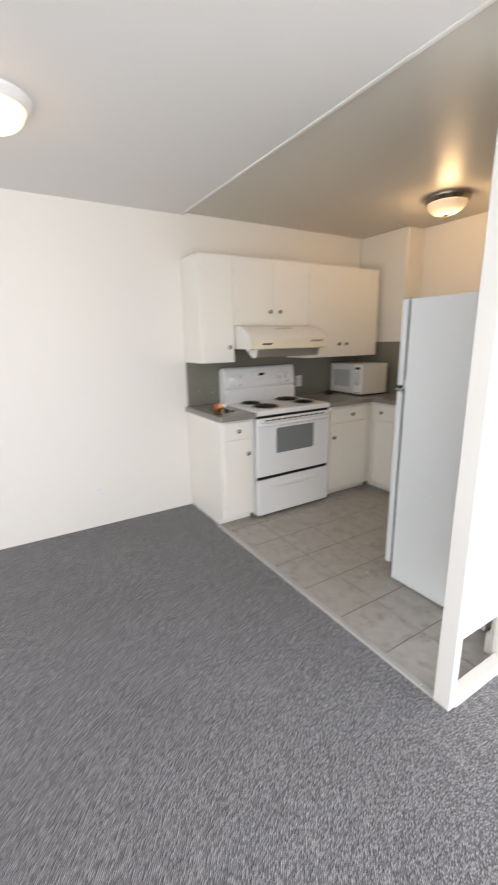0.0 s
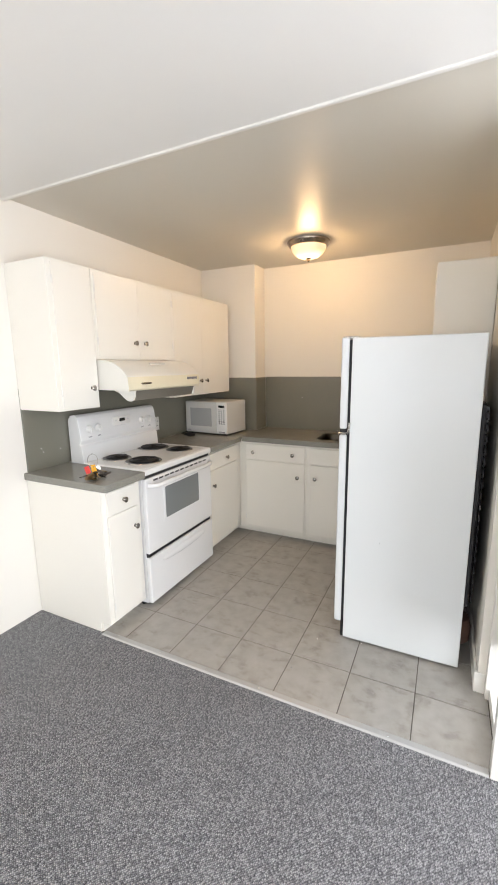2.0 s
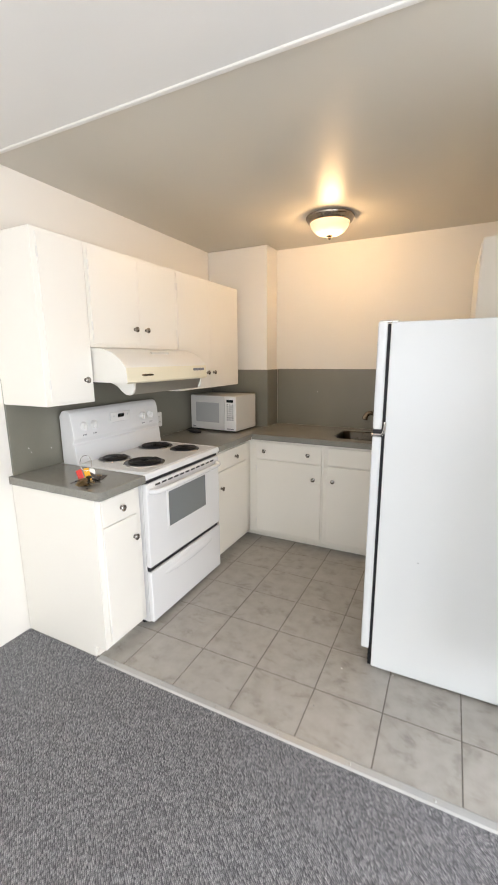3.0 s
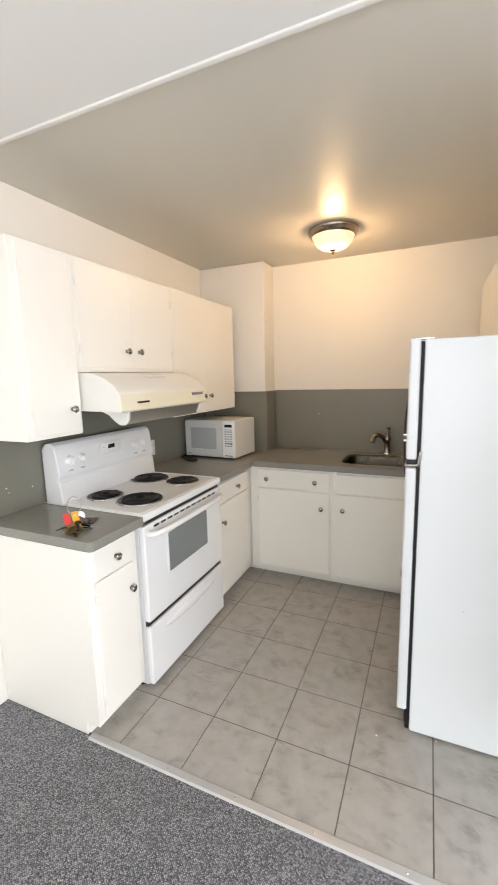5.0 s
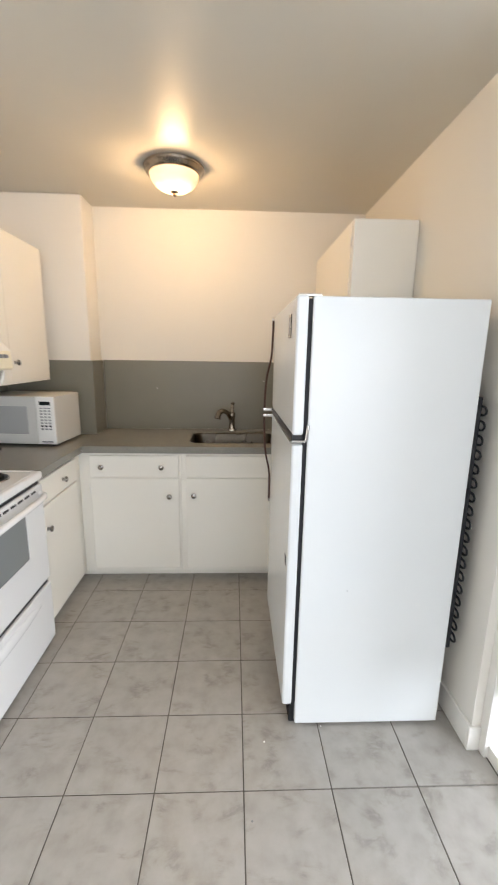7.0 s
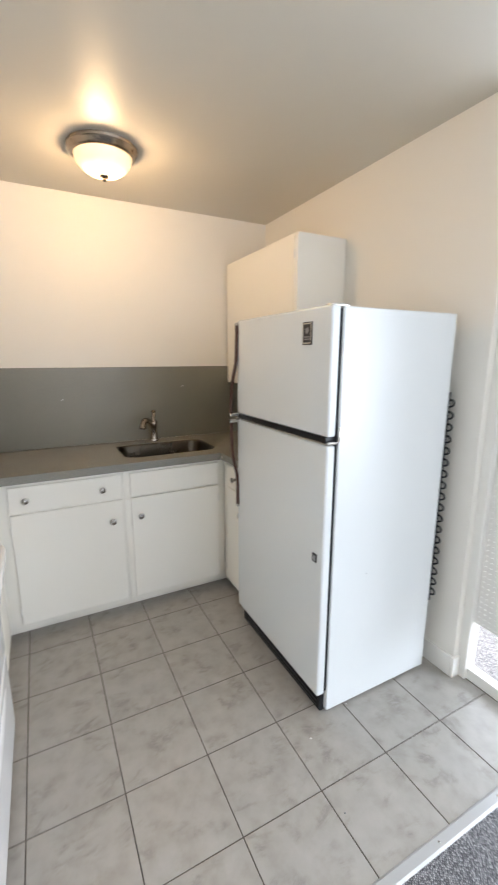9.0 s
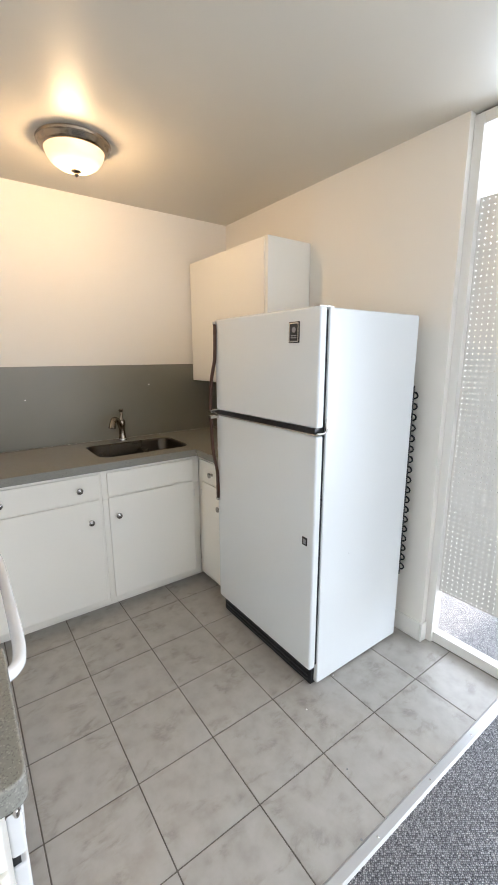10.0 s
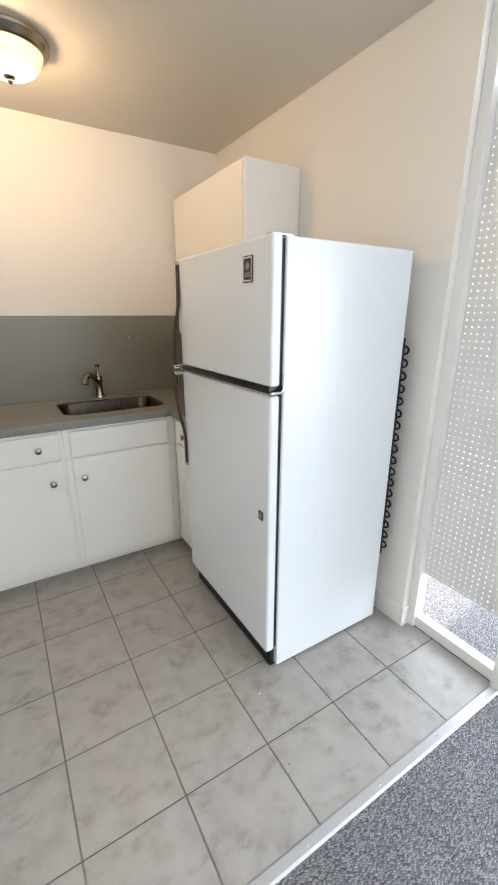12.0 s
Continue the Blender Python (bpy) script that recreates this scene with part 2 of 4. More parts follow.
M_STEEL = material("stainless_steel", (0.09, 0.076, 0.06), 0.28, metal=1.0, var=0.08, bump=0.05, grain=300)
M_ALU = material("aluminium_filter", (0.42, 0.40, 0.355), 0.4, metal=0.8, var=0.08)
M_STRIP = material("threshold_metal", (0.50, 0.50, 0.49), 0.4, metal=0.4, var=0.05, bump=0.04)
M_WOOD = material("dark_handle_wood", (0.055, 0.017, 0.008), 0.6, var=0.4, grain=60, blotch=30)
M_GROUT = material("grout", (0.145, 0.128, 0.11), 0.9, var=0.15, bump=0.2)
M_GREY = material("grey_lettering", (0.25, 0.25, 0.26), 0.5)
M_PRINT = material("light_lettering", (0.6, 0.6, 0.6), 0.5)
M_PEG = material("pegboard_paint", (0.76, 0.735, 0.69), 0.5, bump=0.08, grain=100, var=0.02)
M_RED = material("red_tag", (0.72, 0.05, 0.04), 0.35)
M_YELLOW = material("yellow_tag", (0.85, 0.42, 0.02), 0.35)
M_WHITE = material("white_plastic", (0.82, 0.81, 0.78), 0.35, var=0.015)
M_BRASS = material("worn_brass_keys", (0.42, 0.30, 0.15), 0.35, metal=1.0, var=0.2)
M_LEATHER = material("brown_leather", (0.09, 0.07, 0.06), 0.6, var=0.2)
M_DISPLAY = material("dark_display", (0.015, 0.018, 0.018), 0.12)
M_COPPER = material("compressor_brown", (0.13, 0.07, 0.05), 0.6, var=0.3)
M_QUARTZ = quartz_material("grey_quartz", (0.262, 0.252, 0.218), 0.2, 0.25)
M_SPLASH = quartz_material("grey_backsplash", (0.212, 0.203, 0.163), 0.34, 0.08)
M_CARPET, M_TILE, M_GLASS = carpet_material(), tile_material(), glass_material()
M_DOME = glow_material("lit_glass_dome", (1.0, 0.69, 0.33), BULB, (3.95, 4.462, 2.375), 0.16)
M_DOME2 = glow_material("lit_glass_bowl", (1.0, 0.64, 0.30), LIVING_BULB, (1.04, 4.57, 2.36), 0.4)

# ---- mesh helpers ----


ROUNDED = set()


def bx(x0, x1, y0, y1, z0, z1, bev=0.0, seg=2, bm=None):
    """A box with bevelled edges, added to bm if one is given."""
    b = bmesh.new()
    bmesh.ops.create_cube(b, size=1.0)
    bmesh.ops.transform(b, matrix=Matrix.Translation(((x0 + x1) / 2, (y0 + y1) / 2, (z0 + z1) / 2)) @ Matrix.Diagonal((x1 - x0, y1 - y0, z1 - z0, 1)), verts=b.verts)
    if bev:
        bmesh.ops.bevel(b, geom=b.edges[:], offset=bev, segments=seg, affect="EDGES", profile=0.5)
        if bm is None:
            ROUNDED.add(id(b))
    return join(bm, b)


def join(bm, b):
    if bm is None:
        return b
    ROUNDED.discard(id(bm))
    me = bpy.data.meshes.new("tmp")
    b.to_mesh(me)
    b.free()
    bm.from_mesh(me)
    bpy.data.meshes.remove(me)
    return bm


def prism(poly, axis, a, b_, bev=0.0, bm=None):
    """A polygon, given in the two other axes in order, drawn out from a to b_ along axis 0, 1 or 2."""
    b = bmesh.new()
    rings = []
    for v in (a, b_):
        ring = []
        for p in poly:
            c = list(p)
            c.insert(axis, v)
            ring.append(b.verts.new(c))
        rings.append(ring)
    n = len(poly)
    b.faces.new(rings[0])
    b.faces.new(rings[1][::-1])
    for i in range(n):
        b.faces.new((rings[0][i], rings[1][i], rings[1][(i + 1) % n], rings[0][(i + 1) % n]))
    bmesh.ops.recalc_face_normals(b, faces=b.faces[:])
    if bev:
        bmesh.ops.bevel(b, geom=b.edges[:], offset=bev, segments=2, affect="EDGES", profile=0.5)
        if bm is None:
            ROUNDED.add(id(b))
    return join(bm, b)


def lathe(profile, m=None, seg=32, bm=None):
    """Radius and height pairs turned round z, then moved by m."""
    b = bmesh.new()
    rings = []
    for r, z in profile:
        if r < 1e-6:
            rings.append([b.verts.new((0, 0, z))])
        else:
            rings.append([b.verts.new((r * math.cos(2 * math.pi * i / seg), r * math.sin(2 * math.pi * i / seg), z)) for i in range(seg)])
    for p, q in zip(rings, rings[1:]):
        for i in range(seg):
            j = (i + 1) % seg
            if len(p) == 1 and len(q) == 1:
                continue
            if len(p) == 1:
                b.faces.new((p[0], q[i], q[j]))
            elif len(q) == 1:
                b.faces.new((p[i], p[j], q[0]))
            else:
                b.faces.new((p[i], p[j], q[j], q[i]))
    bmesh.ops.recalc_face_normals(b, faces=b.faces[:])
    if m is not None:
        bmesh.ops.transform(b, matrix=m, verts=b.verts)
    return join(bm, b)


def tube(points, r, seg=10, bm=None, flat=1.0):
    """A round bar along points; r may be one radius or one for each point; flat squeezes it in z."""
    b = bmesh.new()
    pts = [Vector(p) for p in points]
    rad = r if isinstance(r, (list, tuple)) else [r] * len(pts)
    rings, side = [], None
    for i, p in enumerate(pts):
        d = (pts[min(i + 1, len(pts) - 1)] - pts[max(i - 1, 0)]).normalized()
        if side is None:
            side = d.orthogonal().normalized()
        side = (side - d * side.dot(d)).normalized()
        up = d.cross(side)
        rings.append([b.verts.new(p + (side * math.cos(2 * math.pi * k / seg) + up * math.sin(2 * math.pi * k / seg) * flat) * rad[i]) for k in range(seg)])
    for p, q in zip(rings, rings[1:]):
        for k in range(seg):
            b.faces.new((p[k], p[(k + 1) % seg], q[(k + 1) % seg], q[k]))
    b.faces.new(rings[0][::-1])
    b.faces.new(rings[-1])
    bmesh.ops.recalc_face_normals(b, faces=b.faces[:])
    return join(bm, b)


def smooth_line(points, n=8):
    """A smooth line through points (Catmull-Rom)."""
    p = [Vector(q) for q in points]
    p = [p[0] * 2 - p[1]] + p + [p[-1] * 2 - p[-2]]
    out = []
    for i in range(1, len(p) - 2):
        for k in range(n):
            t = k / n
            out.append(0.5 * (2 * p[i] + (p[i + 1] - p[i - 1]) * t + (2 * p[i - 1] - 5 * p[i] + 4 * p[i + 1] - p[i + 2]) * t * t + (3 * p[i] - p[i - 1] - 3 * p[i + 1] + p[i + 2]) * t ** 3))
    return out + [p[-2]]


def to_mesh(name, bm, mat, smooth=True):
    me = bpy.data.meshes.new(name)
    rounded_off = id(bm) in ROUNDED
    ROUNDED.discard(id(bm))
    normals = []
    if rounded_off:
        for v in bm.verts:
            n = Vector((0, 0, 0))
            for f in v.link_faces:
                n += f.normal * f.calc_area()
            normals.append(n.normalized())
    bm.to_mesh(me)
    bm.free()
    me.materials.append(mat)
    if rounded_off:
        me.polygons.foreach_set("use_smooth", [True] * len(me.polygons))
        me.normals_split_custom_set_from_vertices(normals)
    elif smooth:
        me.polygons.foreach_set("use_smooth", [True] * len(me.polygons))
        me.set_sharp_from_angle(angle=radians(38))
    return me


def part(name, bm, mat, parent=None, label="", smooth=True):
    """One mesh object under a thing or under a part; places are the world's."""
    data = bm if isinstance(bm, bpy.types.Mesh) else to_mesh(name, bm, mat, smooth)
    ob = new(name, data)
    if parent is not None:
        ob.parent = parent
        if parent.type == "EMPTY":
            ob.matrix_parent_inverse = Matrix.Translation(parent.location).inverted()
    if label:
        ob["label"] = label
    return ob


def thing(name, place, label, category, group=""):
    e = new(name)
    e.empty_display_size = 0.05
    e.location = place
    return tagged(e, label, category, group)


def single(name, bm, mat, label, category, group="", kind="", smooth=True):
    return tagged(part(name, bm, mat, None, "", smooth), label, category, group, kind)


def setting(name, bm, mat, label, category, smooth=False):
    return tagged(part(name, bm, mat, None, "", smooth), label, category, "", "structure")

# ---- the large structure ----
NY, EX, SY = 5.71, 4.60, 3.20      # north, east and south faces of the kitchen
CEIL, LCEIL = 2.484, 2.466
TX, TY, TP = 2.2895, 4.083, 0.3105      # tile grid

setting("wall_north", bx(-2.72, EX + 0.12, NY, NY + 0.12, -0.05, 2.6), M_WALL, "smooth off-white painted wall behind the stove", "wall")
setting("wall_east", bx(EX, EX + 0.12, SY, NY, -0.05, 2.6), M_WALL, "cream painted kitchen wall above the sink", "wall")
setting("wall_south", bx(2.74, 5.2, 3.05, SY, -0.05, 2.6, 0.002), M_WALL, "painted partition wall behind the refrigerator", "wall")
setting("pilaster", bx(4.37, EX - 0.002, 5.117, NY - 0.002, 0.0, CEIL - 0.002, 0.006), M_WALL, "painted boxed-in corner column", "column", smooth=True)
# unseen door opening, added and sized to land sun on the carpet
HY0, HY1, HZ1 = 1.25, 2.65, 2.18
hall = bx(5.2, 5.32, 0.88, HY0, -0.05, 2.6)
bx(5.2, 5.32, HY1, SY, -0.05, 2.6, bm=hall)
bx(5.2, 5.32, HY0, HY1, HZ1, 2.6, bm=hall)
bx(5.2, 5.32, HY0, HY1, -0.05, 0.05, bm=hall)
setting("wall_hall", hall, M_WALL, "plain painted wall with an opening added for sunlight", "wall")
added_door_h = setting("window_3", bx(5.23, 5.29, HY0, HY1, 0.05, 0.1, 0.004), M_TRIM, "unseen white-framed glass door added to let sun onto the carpet", "window")
part("window_frame", bx(5.23, 5.29, HY0, HY1, HZ1 - 0.05, HZ1, 0.004), M_TRIM, added_door_h)
for y in (HY0, HY1 - 0.05):
    part("window_frame", bx(5.23, 5.29, y, y + 0.05, 0.1, HZ1 - 0.05, 0.004), M_TRIM, added_door_h)
part("pane", bx(5.257, 5.263, HY0 + 0.05, HY1 - 0.05, 0.1, HZ1 - 0.05), M_GLASS, added_door_h, smooth=False).visible_shadow = False
# unseen west opening and window, made up to house the added fill lamp
WY0, WY1 = 1.9, 4.9
west = bx(-2.72, -2.6, 0.88, WY0, -0.05, 2.6)
bx(-2.72, -2.6, WY1, NY, -0.05, 2.6, bm=west)
bx(-2.72, -2.6, WY0, WY1, -0.05, 0.55, bm=west)
bx(-2.72, -2.6, WY0, WY1, 2.15, 2.6, bm=west)
setting("wall_west", west, M_WALL, "plain painted wall of the living room", "wall")
added_window_w = setting("window_2", bx(-2.7, -2.62, WY0, WY1, 0.55, 0.6, 0.004), M_TRIM, "unseen white-framed side window added for the west fill light", "window")
part("window_frame", bx(-2.7, -2.62, WY0, WY1, 2.1, 2.15, 0.004), M_TRIM, added_window_w)
for y in (WY0, 3.375, WY1 - 0.05):
    part("window_frame", bx(-2.7, -2.62, y, y + 0.05, 0.6, 2.1, 0.004), M_TRIM, added_window_w)
for y0, y1 in ((WY0 + 0.05, 3.375), (3.425, WY1 - 0.05)):
    part("pane", bx(-2.695, -2.689, y0, y1, 0.6, 2.1), M_GLASS, added_window_w, smooth=False).visible_shadow = False

# glazed south wall of the living room
WX0, WX1, WZ0, WZ1 = -1.6, 4.6, 0.12, 2.2
wall_window = bx(-2.6, WX0, 0.88, 1.0, -0.05, 2.6)
bx(WX1, 5.2, 0.88, 1.0, -0.05, 2.6, bm=wall_window)
bx(WX0, WX1, 0.88, 1.0, WZ1, 2.6, bm=wall_window)
bx(WX0, WX1, 0.88, 1.0, -0.05, WZ0, bm=wall_window)
setting("wall_window", wall_window, M_WALL, "painted wall with a wide window", "wall")
window = setting("window_1", bx(WX0, WX1, 0.9, 0.98, WZ0, WZ0 + 0.05, 0.004), M_TRIM, "wide white-framed living room window", "window")
part("window_frame", bx(WX0, WX1, 0.9, 0.98, WZ1 - 0.05, WZ1, 0.004), M_TRIM, window)
for x in (WX0, 0.45, 2.5, WX1 - 0.05):
    part("window_frame", bx(x, x + 0.05, 0.9, 0.98, WZ0 + 0.05, WZ1 - 0.05, 0.004), M_TRIM, window)
for x0, x1 in ((WX0 + 0.05, 0.45), (0.5, 2.5), (2.55, WX1 - 0.05)):
    pane = part("pane", bx(x0, x1, 0.905, 0.911, WZ0 + 0.05, WZ1 - 0.05), M_GLASS, window, smooth=False)
    pane.visible_shadow = False

setting("ceiling_living", prism([(-2.6, 1.0), (5.2, 1.0), (5.2, 3.10), (2.336, 3.10), (2.336, NY), (-2.6, NY)], 2, LCEIL, 2.6), M_CEIL, "flat white painted ceiling of the living room", "ceiling")
setting("ceiling_kitchen", bx(2.358, EX, 3.10, NY, CEIL, 2.6), M_KCEIL, "glossy off-white kitchen ceiling, shade darkened into its colour", "ceiling")
setting("ceiling_trim", bx(2.336, 2.358, 3.165, NY, LCEIL - 0.006, 2.6, 0.005), M_TRIM, "white painted bead between the two ceilings", "trim", smooth=True)
setting("carpet", prism([(-2.6, 1.0), (5.2, 1.0), (5.2, 3.05), (2.74, 3.05), (2.74, 3.10), (2.284, 3.10), (2.284, 5.16), (2.2985, 5.16), (2.2985, NY), (-2.6, NY)], 2, -0.05, 0.0), M_CARPET, "grey looped-pile wall-to-wall carpet", "carpet")
floor = setting("floor", prism([(2.2845, 3.1005), (EX, 3.1005), (EX, NY), (2.299, NY), (2.299, 5.1605), (2.2845, 5.1605)], 2, -0.05, -0.0022), M_GROUT, "grey stone-look ceramic tile kitchen floor", "floor")
setting("threshold_strip", prism([(2.280, 0.0), (2.287, 0.006), (2.314, 0.006), (2.321, 0.0), (2.321, -0.04), (2.280, -0.04)], 1, 3.178, 5.16), M_STRIP, "pale metal threshold strip between carpet and tile", "trim")
for y in (3.25, 3.55, 3.85, 4.15, 4.45, 4.75, 5.05):
    part("screw", lathe([(0.0, 0.0086), (0.003, 0.0082), (0.0042, 0.0068)], Matrix.Translation((2.300, y, -0.001)), 10), M_CHROME, bpy.data.objects["threshold_strip"])
baseboard = setting("baseboard", bx(2.742, 3.62, SY, SY + 0.014, 0.0, 0.105, 0.003), M_TRIM, "white painted baseboard behind the refrigerator", "baseboard", smooth=True)
part("end_cap", bx(2.728, 2.7405, 3.166, SY + 0.014, 0.0, 0.105, 0.003), M_TRIM, baseboard)

# backsplash panels
for nm, b in (("backsplash_north", bx(2.313, 4.368, NY - 0.012, NY, 0.925, 1.438, 0.0015)),
              ("backsplash_column", bx(4.358, 4.37, 5.107, NY - 0.014, 0.925, 1.438, 0.0015)),
              ("backsplash_return", bx(4.372, 4.588, 5.105, 5.117, 0.925, 1.438, 0.0015)),
              ("backsplash_east", bx(4.588, EX, SY + 0.014, 5.103, 0.925, 1.441, 0.0015)),
              ("backsplash_south", bx(3.62, 4.586, SY, SY + 0.012, 0.925, 1.306, 0.0015))):
    setting(nm, b, M_SPLASH, "dark grey stone backsplash panel above the counter", "backsplash")

# pegboard screen that ends the partition
screen = thing("pegboard_screen", (2.5, 3.13, 0.0), "white wooden screen frame with a perforated panel", "screen")
part("post", bx(2.279, 2.320, 3.106, 3.176, 0.0, LCEIL + 0.01, 0.002), M_TRIM, screen)
part("post", bx(2.698, 2.7395, 3.100, 3.166, 0.0, LCEIL + 0.01, 0.002), M_TRIM, screen)
part("rail", bx(2.320, 2.698, 3.100, 3.150, 0.0, 0.055, 0.002), M_TRIM, screen)
part("rail", bx(2.320, 2.698, 3.100, 3.165, 2.43, LCEIL + 0.01, 0.002), M_TRIM, screen)


def pegboard(x0, x1, z0, z1, y0, y1, pitch=0.0254, r=0.0030):
    nx, nz = int(round((x1 - x0) / pitch)), int(round((z1 - z0) / pitch))
    px, pz = (x1 - x0) / nx, (z1 - z0) / nz
    verts, faces = [], []
    sq = [(1, 0), (1, 1), (0, 1), (-1, 1), (-1, 0), (-1, -1), (0, -1), (1, -1)]
    for i in range(nx):
        for k in range(nz):
            cx, cz, o = x0 + (i + 0.5) * px, z0 + (k + 0.5) * pz, len(verts)
            for y in (y0, y1):
                verts += [(cx + a * px / 2, y, cz + c * pz / 2) for a, c in sq]
                verts += [(cx + r * math.cos(j * math.pi / 4), y, cz + r * math.sin(j * math.pi / 4)) for j in range(8)]
            for j in range(8):
                q = (j + 1) % 8
                faces.append((o + j, o + q, o + 8 + q, o + 8 + j))
                faces.append((o + 16 + q, o + 16 + j, o + 24 + j, o + 24 + q))
                faces.append((o + 8 + j, o + 8 + q, o + 24 + q, o + 24 + j))
    me = bpy.data.meshes.new("panel")
    me.from_pydata(verts, [], faces)
    me.materials.append(M_PEG)
    return me


part("panel", pegboard(2.3205, 2.6975, 0.295, 2.160, 3.128, 3.134), M_PEG, screen, "perforated hardboard panel painted white")

# ---- cabinets ----

def knob(parent, place, facing):
    """A round nickel knob on a door; facing is the outward direction in degrees about z."""
    m = Matrix.Translation(place) @ Matrix.Rotation(radians(facing), 4, "Z") @ Matrix.Rotation(radians(90), 4, "Y")
    k = part("knob", lathe([(0.0105, 0.0), (0.0105, 0.002), (0.0068, 0.004), (0.0062, 0.012), (0.0085, 0.0145), (0.0150, 0.017), (0.0172, 0.0205), (0.0165, 0.0240), (0.0135, 0.0262), (0.0112, 0.0266)], m, 20), M_KNOB, parent, "polished nickel knob")
    part("crown", lathe([(0.0112, 0.0262), (0.0104, 0.0256), (0.0092, 0.0262), (0.0086, 0.0280), (0.0050, 0.0296), (0.0, 0.0302)], m, 16), M_KNOB, k)
    return k


def hinge(parent, place):
    m = Matrix.Translation(place)
    part("hinge", lathe([(0.0, -0.024), (0.0045, -0.022), (0.0045, 0.022), (0.0, 0.024)], m, 10), M_TRIM, parent)


def base_unit(name, place, label, along, x0, x1, face, back, fronts):
    """A base cabinet. along: 'n' faces south, 'e' faces west, 's' faces north. fronts: (kind, a, b, z0, z1, knobs)."""
    t = thing(name, place, label, "cabinet", "kitchen base cabinets")
    z1, toe, rec = 0.879, 0.062, 0.07

    def put(a0, a1, d0, d1, zz0, zz1, bev=0.002):
        lo, hi = min(d0, d1), max(d0, d1)
        return bx(a0, a1, lo, hi, zz0, zz1, bev) if along in "ns" else bx(lo, hi, a0, a1, zz0, zz1, bev)
    out = -1 if along in "ne" else 1
    if "sink" in name:
        body = put(x0, x1, face, back, toe, 0.70)
        join(body, put(x0, x1, face, face + 0.05, 0.70, z1))
        join(body, put(x1 - 0.016, x1, face + 0.05, back, 0.70, z1))
    else:
        body = put(x0, x1, face, back, toe, z1)
    t0, t1 = (x0 - 0.075 if x0 < 3.9 else x0, x1 + 0.075 if x1 > 5 else x1) if along == "e" else (x0, x1)
    join(body, put(t0, t1, face - out * rec, back, 0.0, toe, 0.0))
    part("body", body, M_CAB, t)
    for kind, a, b, f0, f1, knobs in fronts:
        f = part(kind, put(a, b, face, face + out * 0.013, f0, f1, 0.004), M_CAB, t)
        for ka, kz in knobs:
            at = (ka, face + out * 0.012, kz) if along in "ns" else (face + out * 0.012, ka, kz)
            knob(f, at, {"n": -90, "e": 180, "s": 90}[along])
        if kind == "door" and knobs:
            far = a if knobs[0][0] > (a + b) / 2 else b
            for hz in (f0 + 0.08, f1 - 0.08):
                at = (far, face + out * 0.011, hz) if along in "ns" else (face + out * 0.011, far, hz)
                hinge(f, at)
    return t


NF, EF, SF = 5.102, 3.980, 3.84
end_unit = base_unit("base_cabinet", (2.46, 5.4, 0), "white painted narrow base cabinet beside the stove", "n", 2.312, 2.612, NF, NY - 0.004,
                     [("drawer_front", 2.335, 2.575, 0.728, 0.862, [(2.462, 0.791)]), ("door", 2.335, 2.575, 0.086, 0.718, [(2.545, 0.598)])])
part("side_panel", prism([(NF - 0.001, 0.879), (NF - 0.001, 0.062), (5.178, 0.062), (5.178, 0.0), (NY - 0.004, 0.0), (NY - 0.004, 0.879)], 0, 2.300, 2.3115, 0.002), M_CAB, end_unit)
base_unit("base_cabinet", (3.68, 5.4, 0), "white painted base cabinet with drawer near the corner", "n", 3.41, 3.99, NF, NY - 0.004,
          [("drawer_front", 3.43, 3.90, 0.728, 0.862, [(3.70, 0.790)]), ("door", 3.43, 3.90, 0.086, 0.718, [(3.475, 0.592)])])
base_unit("base_cabinet", (4.3, 4.75, 0), "white painted base cabinet with a wide two-knob drawer", "e", 4.4605, 5.1017, EF, EX - 0.004,
          [("drawer_front", 4.475, 5.035, 0.724, 0.862, [(4.958, 0.790), (4.582, 0.790)]), ("door", 4.475, 5.035, 0.090, 0.714, [(4.536, 0.596)])])
base_unit("sink_cabinet", (4.3, 4.15, 0), "white painted sink base cabinet with a false drawer", "e", 3.8403, 4.460, EF, EX - 0.004,
          [("false_front", 3.885, 4.43, 0.724, 0.862, []), ("door", 3.885, 4.43, 0.090, 0.714, [(4.38, 0.602)])])
base_unit("base_cabinet", (3.8, 3.5, 0), "white painted base cabinet squeezed beside the refrigerator", "s", 3.635, 3.978, SF, SY + 0.002,
          [("drawer_front", 3.64, 3.925, 0.728, 0.862, [(3.79, 0.79)]), ("door", 3.64, 3.925, 0.086, 0.718, [(3.70, 0.598)])])

# worktops
CT, CB = 0.925, 0.881
end_top = thing("worktop", (2.45, 5.37, CB), "grey speckled quartz worktop on the end cabinet", "worktop")
part("slab", prism([(2.286, 5.072), (2.289, 5.059), (2.297, 5.050), (2.312, 5.047), (2.614, 5.047), (2.614, NY - 0.002), (2.286, NY - 0.002)], 2, CB, CT, 0.005), M_QUARTZ, end_top)
SK = (4.068, 4.455, 3.84, 4.425)


def rounded(x0, x1, y0, y1, r, n=6):
    out = []
    for cx, cy, a in ((x1 - r, y1 - r, 0), (x0 + r, y1 - r, 90), (x0 + r, y0 + r, 180), (x1 - r, y0 + r, 270)):
        out += [(cx + r * math.cos(radians(a + 90 * k / n)), cy + r * math.sin(radians(a + 90 * k / n))) for k in range(n + 1)]
    return out


